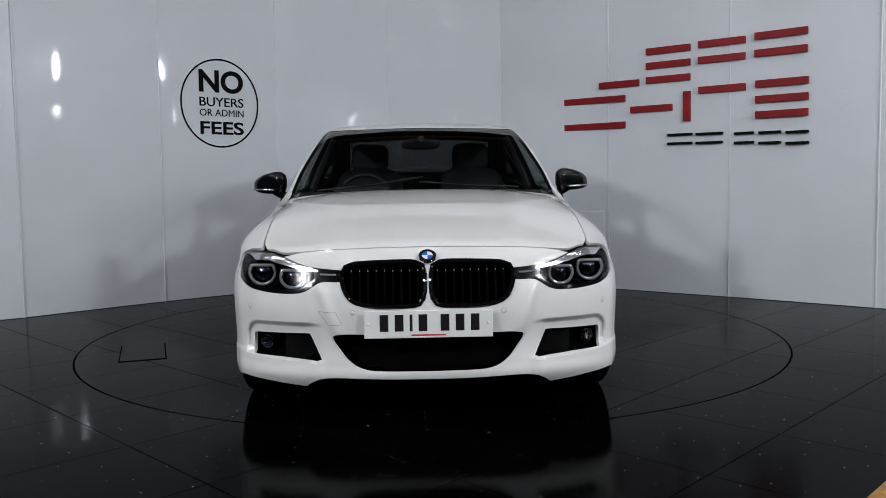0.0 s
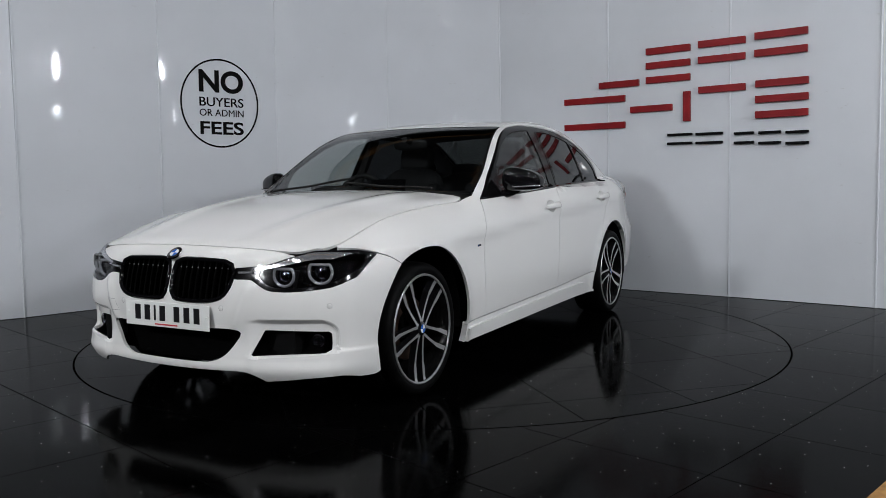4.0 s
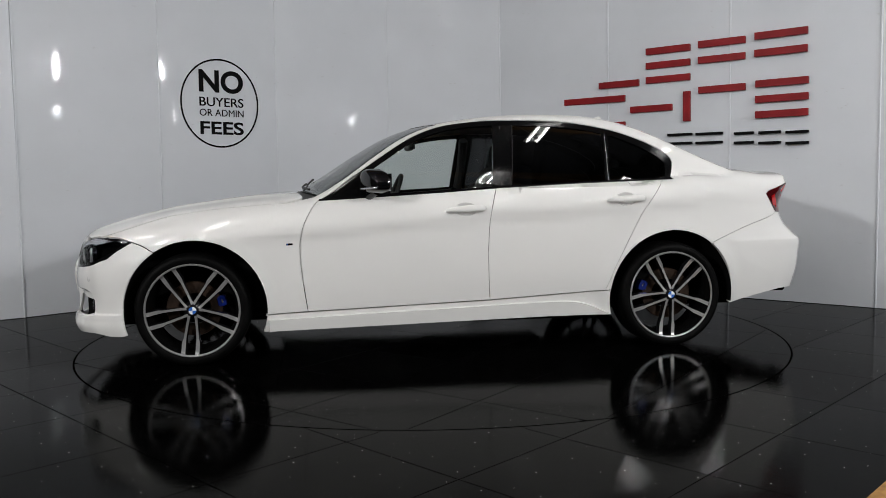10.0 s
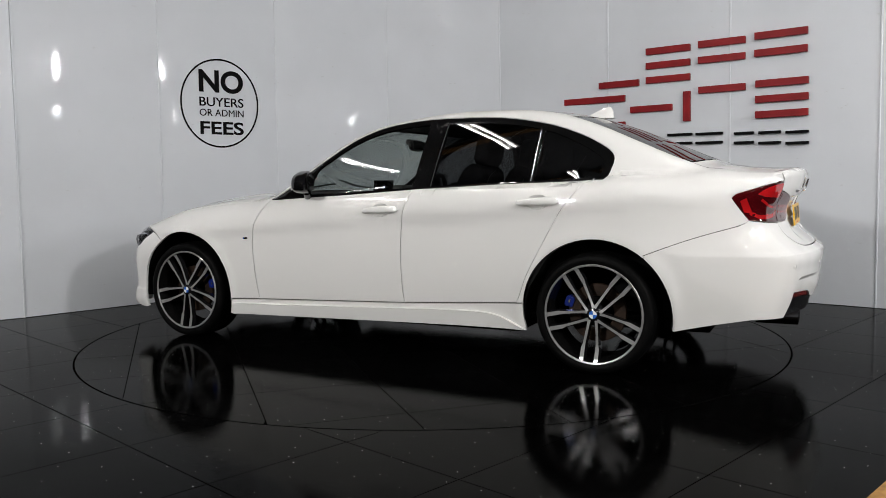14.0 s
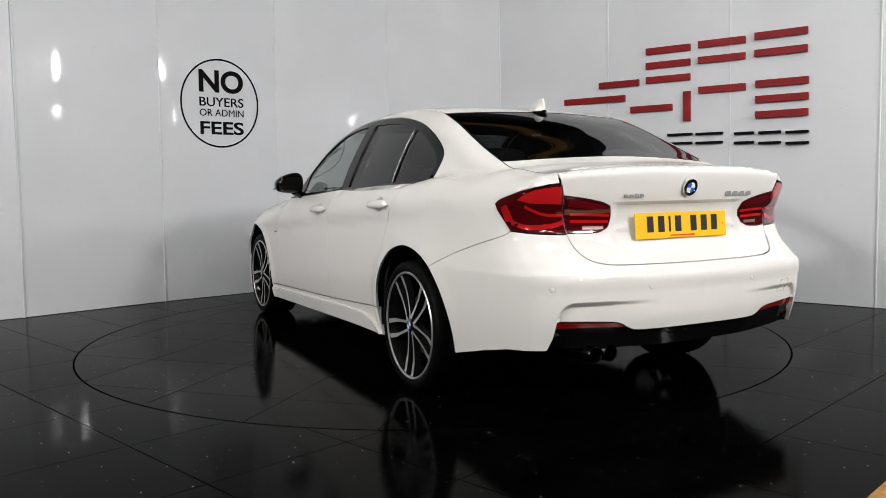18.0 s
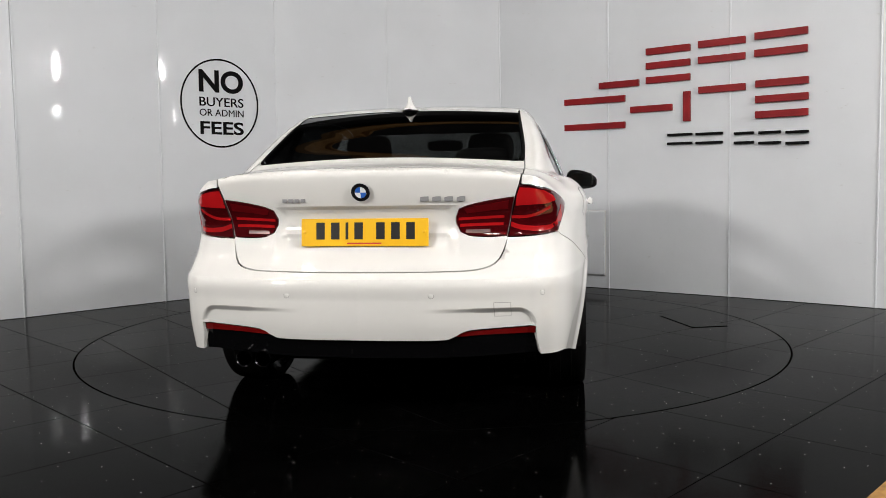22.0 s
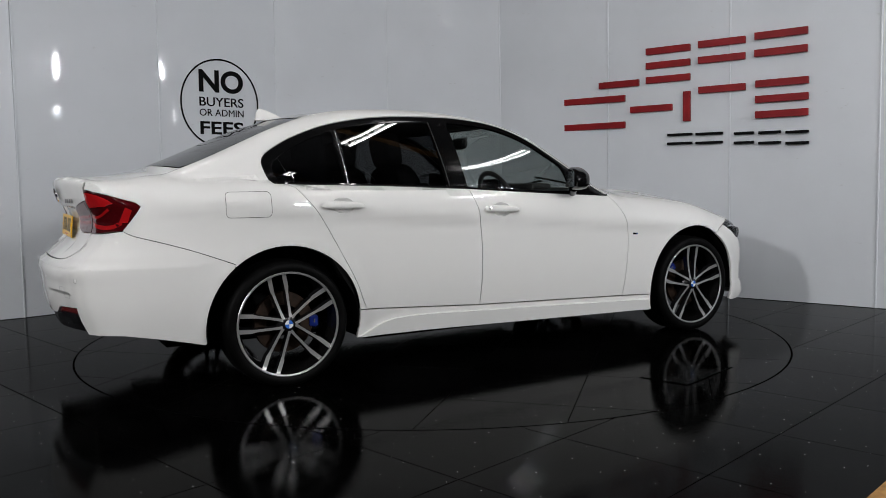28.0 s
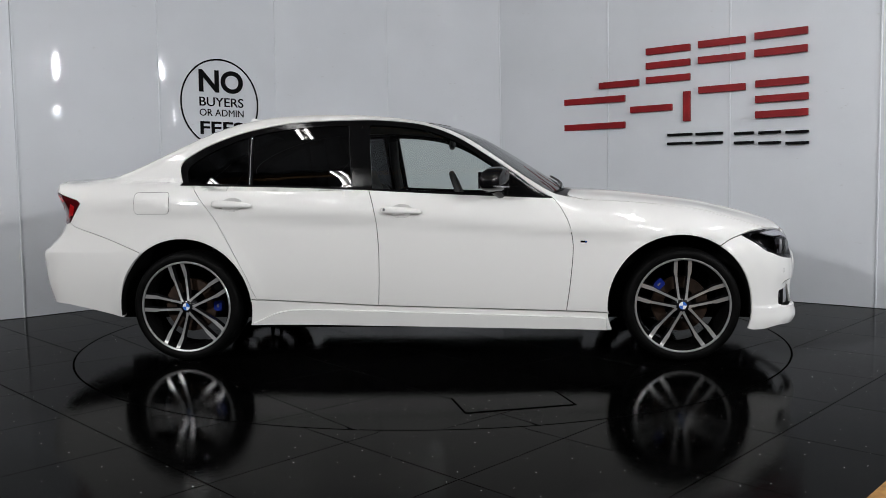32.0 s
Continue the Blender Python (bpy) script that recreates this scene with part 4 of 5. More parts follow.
        # brow and fins inside
        bz = sheet(loop(seg("f", [(0.45, 0.652), (0.52, 0.669), (0.60, 0.700), (0.66, 0.719)]), seg("s", [(-1.885, 0.716), (-1.83, 0.709)], False), seg("f", [(0.735, 0.688), (0.68, 0.690), (0.60, 0.672), (0.52, 0.654), (0.45, 0.646)])), "front", pitch=0.03, lift=-0.0022, lip=0.004, gap=0.0)
        skin("brow_plate", [bz if s > 0 else flipped(bz)], BROW, lamp)
        part("chevron", box(0.036, 0.006, 0.007, Matrix.Diagonal((s, 1, 1, 1)) @ pose(0.642, -1.985, 0.583, 0, 20, 35)), CHROME, lamp)
        q = seg("f", [(0.375, 0.634), (0.41, 0.635), (0.44, 0.636)], False) + np.array([0, -0.001, 0])
        part("marker_bar", tube(bmesh.new(), [Vector((s * p[0], p[1], p[2])) for p in q], 0.005, 6), LIGHT_GUIDE, lamp, smooth=True)
        pts = np.concatenate([seg("f", [(0.43, 0.652), (0.52, 0.670), (0.61, 0.703), (0.68, 0.722)]), seg("s", [(-1.88, 0.717), (-1.80, 0.712)], False)]) + np.array([-0.004, 0.016, -0.010])
        part("light_brow", tube(bmesh.new(), [Vector((s * p[0], p[1], p[2])) for p in pts], 0.004), LIGHT_GUIDE, lamp, smooth=True)
        # fog lamp
        p = seg("f", [(0.684, 0.342), (0.69, 0.342)], False, 1)[0] + np.array([0, 0.022, 0])
        m = Matrix.Diagonal((s, 1, 1, 1)) @ basis(Vector(p), (1, 0.35, 0), (0, 0, 1))
        fg = part("fog_lamp", revolve(bmesh.new(), [(0.029, -0.02), (0.029, 0.004), (0.026, 0.006), (0.024, 0.0), (0.013, -0.008), (0.0, -0.01)], m, 28), SMOKED_CHROME, CAR, "small round fog lamp", smooth=True)
        part("lens", revolve(bmesh.new(), [(0.025, 0.005), (0.016, 0.009), (0.0, 0.011)], m, 24), LENS, fg, smooth=True)
        part("reflector", box(0.008, 0.036, 0.008, m @ pose(0, 0, 0.0)), CHROME, fg)


# rust tones lowered to carry the shade the disc sits in behind the spokes
RUSTY = vary(material("shaded_rusted_disc", (0.2, 0.12, 0.07), 0.5, 0.6), (0.018, 0.010, 0.006), (0.04, 0.022, 0.013), 25, rough=(0.4, 0.65))
DARK_PIPE = material("dark_exhaust", (0.025, 0.025, 0.027), 0.25, 1.0)
# black plastic lowered to near-black, so the shade inside the openings is in it
VOID = vary(material("shaded_black", (0.001, 0.001, 0.001), 0.8, spec=0.02), (0.0008, 0.0008, 0.0008), (0.0016, 0.0016, 0.0016), 40)
BROW = material("silver_brow", (0.62, 0.62, 0.63), 0.18, 0.85)
LIGHT_GUIDE = material("light_guide", (0.20, 0.205, 0.215), 0.2, 0.15, 0.6)
SMOKED_CHROME = material("smoked_chrome", (0.10, 0.10, 0.12), 0.12, 1.0)
build_front()


def build_rear():
    tail = loop(seg("r", TL_IN), seg("r", [(0.567, 0.786), (0.65, 0.790), (0.715, 0.795)]), seg("s", LAMP_SIDE), seg("r", [(0.713, 0.976), (0.66, 0.986), (0.617, 0.990)]))
    inner = loop(seg("r", [(0.5965, 0.9445), (0.50, 0.931), (0.415, 0.913), (0.381, 0.899), (0.367, 0.865), (0.369, 0.840), (0.386, 0.809), (0.42, 0.793), (0.50, 0.788), (0.5655, 0.791)]), seg("r", [(0.5655, 0.791), (0.5965, 0.9445)], False))
    s_out = sheet(tail, "rear", pitch=0.022, lift=0.002, lip=0.02)
    s_in = sheet(inner, "rear", pitch=0.022, lift=0.002, lip=0.02)

    def bar(line, w, lift):
        """A strip that follows a line drawn in the rear view."""
        a = np.array(line, float)
        up = seg("r", a + np.array([0, w / 2]))
        lo = seg("r", a - np.array([0, w / 2]))
        return sheet(loop(up, lo[::-1]), "rear", pitch=0.03, lift=lift, gap=0.0, lip=0.003)
    bright = sheet(loop(seg("r", [(0.617, 0.982), (0.66, 0.979), (0.713, 0.968), (0.745, 0.948), (0.757, 0.930)]), seg("r", [(0.757, 0.930), (0.727, 0.918), (0.661, 0.914), (0.601, 0.911)]),
                        seg("r", [(0.601, 0.911), (0.606, 0.95), (0.617, 0.982)])), "rear", pitch=0.03, lift=0.0035, gap=0.0, lip=0.002)
    faint = sheet(loop(seg("r", [(0.40, 0.901), (0.488, 0.918), (0.575, 0.932)]), seg("r", [(0.571, 0.900), (0.488, 0.892), (0.41, 0.882)])), "rear", pitch=0.03, lift=0.0033, gap=0.0, lip=0.002)
    b1 = bar([(0.555, 0.868), (0.50, 0.866), (0.43, 0.863), (0.378, 0.860)], 0.011, 0.0035)
    b2 = bar([(0.552, 0.838), (0.50, 0.838), (0.43, 0.836), (0.383, 0.834)], 0.012, 0.0035)
    b3 = bar([(0.735, 0.903), (0.687, 0.878), (0.640, 0.866), (0.584, 0.866)], 0.012, 0.0035)
    b4 = bar([(0.764, 0.840), (0.735, 0.821), (0.683, 0.817), (0.62, 0.823), (0.582, 0.837)], 0.020, 0.0035)
    b5 = sheet(loop(seg("s", [(2.158, 0.838), (2.122, 0.842), (2.104, 0.898), (2.132, 0.912), (2.158, 0.838)], False)), "rear", pitch=0.03, lift=0.0035, gap=0.0, lip=0.002)
    rv = bar([(0.500, 0.811), (0.45, 0.810), (0.405, 0.810)], 0.014, 0.0035)
    for s in (1, -1):
        f = (lambda q: q) if s > 0 else flipped
        t = skin("tail_lamp", [f(s_out)], RED_DEEP, CAR, "red tail lamp wrapping the rear corner")
        skin("bright_lens", [f(bright)], RED_LENS, t)
        for q in (b3, b4, b5):
            skin("light_bar", [f(q)], RED_BRIGHT, t)
        t = skin("boot_lamp", [f(s_in)], RED_DEEP, CAR, "dark red lamp on the boot lid")
        skin("upper_lens", [f(faint)], RED_DARK, t)
        skin("light_bar", [f(b1)], RED_BRIGHT, t)
        skin("light_bar", [f(b2)], RED_BRIGHT, t)
        skin("reversing_lens", [f(rv)], SMOKED_SILVER, t)
    half = loop(seg("r", [(0.0, 0.657), (0.318, 0.659), (0.455, 0.6645), (0.525, 0.687), (0.5565, 0.735), (0.568, 0.784)]), seg("r", [(0.568, 0.784), (0.65, 0.787), (0.715, 0.792)]),
                seg("s", [(2.144, 0.801), (2.107, 0.7785), (1.958, 0.7345), (1.825, 0.6905), (1.665, 0.6285)]), seg("s", r_arch(49.2, -9)), seg("s", [(1.806, 0.246), (2.0, 0.288), (2.16, 0.318)], False),
                seg("r", [(0.765, 0.322), (0.70, 0.326)], False), seg("r", [(0.70, 0.326), (0.686, 0.38), (0.680, 0.444)], False), seg("r", [(0.680, 0.446), (0.55, 0.440), (0.42, 0.431), (0.38, 0.412), (0.345, 0.396), (0.2, 0.393), (0.0, 0.393)]))
    full = loop(half, mirror(half)[::-1])
    crease = []
    for d in (0.011, 0.004, -0.004, -0.011):
        q = seg("r", [(0.24, 0.512 + d), (0.612, 0.512 + d)] + [(0.612 + (0.062 + d) * math.sin(radians(a)), 0.450 + (0.062 + d) * math.cos(radians(a))) for a in range(9, 85, 9)], False, 0.014)
        crease += [q, mirror(q)]
    for z in (0.622, 0.634):
        q = seg("r", [(0.0, z), (0.45, z), (0.70, z)], False, 0.02)
        crease += [q, mirror(q)]
    skin("rear_bumper", [sheet(full, "rear", pitch=0.0125, lip=0.03, gap=0.0008, lines=crease)], PAINT, CAR, "white rear bumper with dark lower insert")
    dh = loop(seg("r", [(0.0, 0.389), (0.2, 0.389), (0.345, 0.392), (0.38, 0.408), (0.42, 0.427), (0.55, 0.436), (0.676, 0.442)]), seg("r", [(0.676, 0.442), (0.682, 0.38), (0.69, 0.326)], False),
              seg("r", [(0.69, 0.326), (0.5, 0.316), (0.3, 0.312), (0.0, 0.310)]))
    skin("diffuser", [sheet(loop(dh, mirror(dh)[::-1]), "rear", pitch=0.03, lift=-0.015, lip=0.03)], GLOSS_BLACK, CAR, "black rear diffuser")
    pair("reflector", loop(seg("r", [(0.672, 0.440), (0.55, 0.433), (0.42, 0.424), (0.375, 0.404)]), seg("r", [(0.375, 0.404), (0.50, 0.410), (0.672, 0.413)])), "rear", REFLECTOR, CAR, pitch=0.03, lift=-0.008, gap=0.0)
    for x in (0.503, 0.424):
        m = pose(x, 2.16, 0.298, -90, 0, 0)
        part("exhaust_pipe", revolve(bmesh.new(), [(0.0, 0.05), (0.028, 0.05), (0.030, 0.20), (0.033, 0.203), (0.035, 0.20), (0.035, 0.0)], m, 32), DARK_PIPE, CAR, smooth=True)


build_rear()


# ------------------------------------------------------------------ side glass, trim, sills, handles
def build_sides():
    trim = loop(seg("s", DLO), seg("s", BELT[::-1]))
    front = loop(seg("s", [(-0.415, 0.950), (-0.395, 1.05), (-0.37, 1.105)]), seg("s", [(-0.323, 1.137), (-0.153, 1.243), (0.016, 1.310), (0.184, 1.340), (0.345, 1.351)]), seg("s", [(0.355, 1.345), (0.318, 0.985)], False),
                 seg("s", [(0.318, 0.985), (-0.154, 0.960), (-0.415, 0.950)], False))
    rear = loop(seg("s", [(0.480, 1.352), (0.722, 1.344), (0.924, 1.322), (1.040, 1.299)]), seg("s", [(1.040, 1.295), (1.018, 1.012)], False), seg("s", [(1.018, 1.012), (0.834, 1.009), (0.440, 0.992)], False))
    quarter = loop(seg("s", [(1.078, 1.288), (1.127, 1.275), (1.27, 1.215), (1.37, 1.158), (1.418, 1.115), (1.425, 1.09), (1.408, 1.032)]), seg("s", [(1.408, 1.028), (1.052, 1.015)], False))
    pair("window_surround", trim, "long", BLACK_TRIM, CAR, "black window surround", holes=[front, rear, quarter], pitch=0.03, lift=-0.004, gap=0.0015)
    for nm, o, mat in (("front_window", front, GLASS), ("rear_side_window", rear, GLASS_DARK), ("quarter_window", quarter, GLASS_DARK)):
        for ob in pair(nm, o, "long", mat, CAR, pitch=0.04, lift=-0.008, gap=-0.006, lip=0.0):
            ob.visible_shadow = False
    # bright edge strips of the pillars, weather strip on the belt
    for s in (1, -1):
        for line in ([(0.478, 1.350), (0.455, 1.15), (0.436, 0.99)], [(1.055, 1.290), (1.036, 1.012)]):
            p = seg("s", line) * np.array([s, 1, 1])
            part("pillar_strip", tube(bmesh.new(), [Vector(q) for q in p], 0.0025, 6), SILVER if line[0][0] > 1 else SATIN_BLACK, CAR, smooth=True)
        p = seg("s", [(-0.690, 0.919), (-0.154, 0.946), (0.333, 0.975), (0.834, 0.998), (1.43, 1.014)]) * np.array([s, 1, 1])
        part("belt_strip", tube(bmesh.new(), [Vector(q) for q in p], 0.006, 6), GLOSS_BLACK, CAR, smooth=True)
    # sill
    sill = loop(seg("s", [(-1.0, 0.277), (-0.768, 0.285), (0.286, 0.316), (0.985, 0.352), (1.022, 0.3555)], False), seg("s", r_arch(174, 193)), seg("s", [(1.032, 0.203), (0.626, 0.205), (-0.69, 0.183), (-1.0, 0.178)], False), seg("s", f_arch(-20, -5)))
    pair("sill", sill, "long", PAINT, CAR, "white sculpted side sill", pitch=0.03, lift=-0.003, lip=0.03, gap=0.002)
    blade = loop(seg("s", [(-0.99, 0.252), (-0.5, 0.268), (0.0, 0.282), (0.55, 0.298), (0.75, 0.298), (0.86, 0.284), (0.95, 0.248), (1.03, 0.212)]), seg("s", [(1.03, 0.207), (0.626, 0.207), (-0.69, 0.186), (-0.99, 0.181)], False))
    pair("sill_blade", blade, "long", PAINT, CAR, pitch=0.03, lift=0.012, lip=0.018)
    # handles
    for y, z in HANDLES:
        base = seg("s", [(y, z), (y + 0.01, z)], False, 1)[0]
        nrm = Vector(normals(np.array([base]))[0])
        tan = Vector((0, 1, 0.05))
        rows = []
        for share in (1.04, 0.97, 0.88, 0.75, 0.55, 0.3, 0.05):
            q = handle_cup(y, z, share)
            rows.append(q - normals(q) * (0.0015 + 0.024 * (1 - min(share, 1.0) ** 3)))
        for s in (1, -1):
            M = Matrix.Diagonal((s, 1, 1, 1)) @ basis(Vector(base), tan, nrm.cross(tan))
            cup = bmesh.new()
            rings = [[cup.verts.new((s * p[0], p[1], p[2])) for p in row] for row in rows]
            for a, b in zip(rings, rings[1:]):
                for k in range(len(a)):
                    cup.faces.new((a[k], a[(k + 1) % len(a)], b[(k + 1) % len(a)], b[k]) if s > 0 else (b[k], b[(k + 1) % len(a)], a[(k + 1) % len(a)], a[k]))
            cup.faces.new(rings[-1] if s > 0 else rings[-1][::-1])
            h = part("door_handle", cup, PAINT, CAR, "body-coloured door handle over a finger recess", smooth=True)
            g = bmesh.new()
            n = 30
            rings = []
            for i in range(n + 1):
                u = i / n * 2 - 1
                # blunt rear end, tapering front end
                w = 0.0185 * max(1 - abs(u) ** 7, 0.0) ** 0.5 * (0.62 + 0.38 * min(max((u + 1) / 1.1, 0), 1)) + 0.0015
                lift = 0.030 * max(1 - u * u, 0.0) ** 0.40 + 0.002
                rings.append([g.verts.new(M @ Vector((u * 0.120, w * math.cos(a), lift + 0.0095 * math.sin(a) * (1 - abs(u) ** 6)))) for a in [k * math.pi / 7 for k in range(14)]])
            for a, b in zip(rings, rings[1:]):
                for k in range(14):
                    g.faces.new((a[k], a[(k + 1) % 14], b[(k + 1) % 14], b[k]))
            g.faces.new(rings[0][::-1])
            g.faces.new(rings[-1])
            bmesh.ops.recalc_face_normals(g, faces=g.faces)
            part("grip", g, PAINT, h, smooth=True)
            if s < 0 and y < 0.5:
                part("key_lock", revolve(bmesh.new(), [(0.0, 0.0012), (0.006, 0.0012), (0.0075, 0.0), (0.0085, -0.004)], M @ pose(0.094, 0, 0.0325), 18), SILVER, h, smooth=True)
    # wing badge
    for s in (1, -1):
        b = seg("s", [(-0.862, 0.675), (-0.85, 0.675)], False, 1)[0]
        nrm = Vector(normals(np.array([b]))[0])
        M = Matrix.Diagonal((s, 1, 1, 1)) @ basis(Vector(b), (0, 1, 0.04), nrm.cross(Vector((0, 1, 0))))
        w = part("wing_badge", box(0.036, 0.011, 0.004, M @ pose(0, 0, 0.002), 0.0015), SMOKED_CHROME, CAR)
        part("badge_stripe", box(0.006, 0.009, 0.003, M @ pose(-0.012, 0, 0.004), 0.001), EMBLEM_BLUE, w)
    # fuel flap on the right side
    r, cx, cz, hx, hz = 0.022, 1.588, 0.913, 0.108, 0.062
    line = [q for a0, sx, sz in ((0, 1, 1), (90, -1, 1), (180, -1, -1), (270, 1, -1)) for q in arc(cx + sx * (hx - r), cz + sz * (hz - r), r, a0, a0 + 90, 5)]
    flap = loop(seg("s", line + line[:1], False))
    skin("fuel_flap", [flipped(sheet(flap, "long", pitch=0.03, lift=0.0012, gap=0.002))], PAINT, CAR, "white fuel filler flap")
    p = mirror(flap)
    part("flap_gap", tube(bmesh.new(), [Vector(q) for q in p] + [Vector(p[0])], 0.0011, 6), SATIN_BLACK, CAR)


build_sides()


def build_mirrors():
    for s in (1, -1):
        bm = bmesh.new()
        bmesh.ops.create_uvsphere(bm, u_segments=32, v_segments=20, radius=1.0)
        for v in bm.verts:
            c = v.co
            q = Vector([math.copysign(abs(a) ** 0.62, a) for a in c])
            # taller towards the car, its top falling to a rounded outer end, blunt back
            out = (q.x + 1) / 2
            top, foot = 1.098 - 0.050 * out ** 2, 0.948 + 0.012 * out
            v.co = Vector((0.933 + 0.106 * q.x, -0.362 + 0.078 * q.y * (0.55 if q.y > 0 else 1.0) + 0.040 * q.x, (top + foot) / 2 + (top - foot) / 2 * q.z))
            v.co.x *= s
        if s < 0:
            bmesh.ops.reverse_faces(bm, faces=bm.faces)
        m = part("door_mirror", bm, GLOSS_BLACK, CAR, "gloss black door mirror", smooth=True)
        part("mirror_arm", tube(bmesh.new(), [(s * 0.80, -0.42, 0.930), (s * 0.85, -0.40, 0.945), (s * 0.90, -0.37, 0.968)], 0.026, 12), GLOSS_BLACK, m, smooth=True)
        part("indicator_strip", tube(bmesh.new(), [(s * (0.933 + 0.106 * a), -0.443 + 0.040 * a + 0.034 * max(0, a) ** 4, 0.980 + 0.004 * a) for a in (-0.3, 0.0, 0.3, 0.6, 0.85, 0.97)], 0.0050, 6), SILVER, m, smooth=True)
        part("mirror_glass", box(0.150, 0.004, 0.090, pose(s * 0.932, -0.3165, 1.018, 0, 0, s * 20), 0.0), CHROME, m)


build_mirrors()


# ------------------------------------------------------------------ wheels
def build_wheel(sx, y, face, first, caliper):
    """face: x of the hub cap; first: angle of the first spoke pair; caliper: its angle."""
    M = Matrix.Diagonal((sx, 1, 1, 1)) @ Matrix.Translation((face, y, HUB_Z)) @ basis((0, 0, 0), (0, 1, 0), (0, 0, 1))
    R, T = 0.262, 0.318
    wheel = part("wheel", revolve(bmesh.new(), [(R - 0.001, -0.004), (R - 0.004, 0.006), (R - 0.010, 0.004), (R - 0.016, -0.02), (R - 0.03, -0.05), (R - 0.035, -0.19), (R + 0.002, -0.205)], M, 72), BARREL, CAR, "two-tone alloy wheel with five double spokes", smooth=True)
    part("rim_edge", revolve(bmesh.new(), [(R, -0.006), (R + 0.001, 0.004), (R - 0.003, 0.0085), (R - 0.009, 0.007), (R - 0.011, 0.002)], M, 72), ALLOY, wheel, smooth=True)
    prof = [(R - 0.006, -0.002), (R + 0.003, 0.004), (R + 0.018, 0.010), (R + 0.035, 0.008), (R + 0.046, 0.0), (T - 0.003, -0.014), (T, -0.030), (T + 0.0015, -0.11), (T, -0.185), (T - 0.004, -0.205), (R + 0.03, -0.222), (R, -0.21)]
    part("tyre", revolve(bmesh.new(), prof, M, 80), RUBBER, wheel, smooth=True)
    gr = bmesh.new()
    for dz in (-0.06, -0.11, -0.16):
        revolve(gr, [(T + 0.0022, dz - 0.004), (T + 0.0028, dz), (T + 0.0022, dz + 0.004)], M, 64)
    part("tread_groove", gr, LINER, wheel)
    part("hub", revolve(bmesh.new(), [(0.0, -0.012), (0.034, -0.012), (0.048, -0.026), (0.056, -0.04), (0.05, -0.07)], M, 40), ALLOY_DARK, wheel, smooth=True)
    cap = part("centre_cap", revolve(bmesh.new(), [(0.0, 0.0015), (0.028, 0.001), (0.033, -0.002), (0.034, -0.006)], M, 36), EMBLEM_BLACK, wheel, smooth=True)
    for k in range(4):
        bm = bmesh.new()
        c = bm.verts.new(M @ Vector((0, 0, 0.003)))
        ring = [bm.verts.new(M @ Vector((0.021 * math.cos(a), 0.021 * math.sin(a), 0.003))) for a in [k * math.pi / 2 + q * math.pi / 16 for q in range(9)]]
        for a, b in zip(ring, ring[1:]):
            bm.faces.new((c, a, b))
        part("roundel_quarter", bm, EMBLEM_BLUE if k % 2 else EMBLEM_WHITE, cap)
    for k in range(5):
        bm = revolve(bmesh.new(), [(0.0, -0.008), (0.006, -0.008), (0.007, -0.02)], M @ pose(0.053 * math.cos(radians(first + 36 + 72 * k)), 0.053 * math.sin(radians(first + 36 + 72 * k)), 0), 10)
        part("wheel_bolt", bm, SMOKED_CHROME, wheel)
    # spokes: radius, sideways place, half width, height
    stations = [(0.030, 0.0180, 0.011, -0.006), (0.060, 0.0225, 0.0090, -0.010), (0.11, 0.0285, 0.0090, -0.014), (0.160, 0.0345, 0.0095, -0.015), (0.182, 0.0378, 0.0130, -0.013), (0.235, 0.0382, 0.0140, -0.007), (0.2535, 0.0385, 0.0145, -0.001)]
    for k in range(5):
        a = M @ pose(0, 0, 0, 0, 0, first + 72 * k)
        for q in (-1, 1):
            body, top = bmesh.new(), bmesh.new()
            prev = None
            for r, off, hw, h in [(a1, b1, c1 * 0.86, d1) for a1, b1, c1, d1 in stations]:
                row = [body.verts.new(a @ Vector((r, q * off + d * hw * e, h + dz))) for d, e, dz in ((-1, 1, 0), (1, 1, 0), (1, 1.5, -0.030), (-1, 1.5, -0.030))]
                tp = [top.verts.new(a @ Vector((r, q * off + d * (hw - 0.0012), h + 0.0012))) for d in (-1, 1)]
                if prev:
                    for i in range(4):
                        body.faces.new((prev[0][i], prev[0][(i + 1) % 4], row[(i + 1) % 4], row[i]))
                    top.faces.new((prev[1][0], prev[1][1], tp[1], tp[0]))
                else:
                    body.faces.new(row[::-1])
                prev = (row, tp)
            bmesh.ops.recalc_face_normals(body, faces=body.faces)
            sp = part("spoke", body, ALLOY_DARK, wheel)
            part("machined_face", top, ALLOY, wheel)
    # brake behind the spokes
    part("brake_disc", revolve(bmesh.new(), [(0.088, -0.088), (0.09, -0.082), (0.152, -0.082), (0.155, -0.086), (0.155, -0.105), (0.088, -0.105)], M, 56), RUSTY, wheel, smooth=True)
    bm = bmesh.new()
    out = [(0.135 * math.cos(radians(b)), 0.135 * math.sin(radians(b))) for b in range(caliper - 12, caliper + 13, 4)] + [(0.182 * math.cos(radians(b)), 0.182 * math.sin(radians(b))) for b in range(caliper + 11, caliper - 12, -4)]
    prism(bm, out, 0.05, M @ pose(0, 0, -0.125))
    bmesh.ops.bevel(bm, geom=bm.edges[:], offset=0.006, segments=2, affect="EDGES")
    c = part("brake_caliper", bm, BLUE, wheel, "blue brake caliper", smooth=True)
    bm = box(0.008, 0.018, 0.002, M @ pose(0.16 * math.cos(radians(caliper)), 0.16 * math.sin(radians(caliper)), -0.0735, 0, 0, caliper))
    part("caliper_mark", bm, SILVER, wheel)
    # liner of the arch
    bm = bmesh.new()
    rows = []
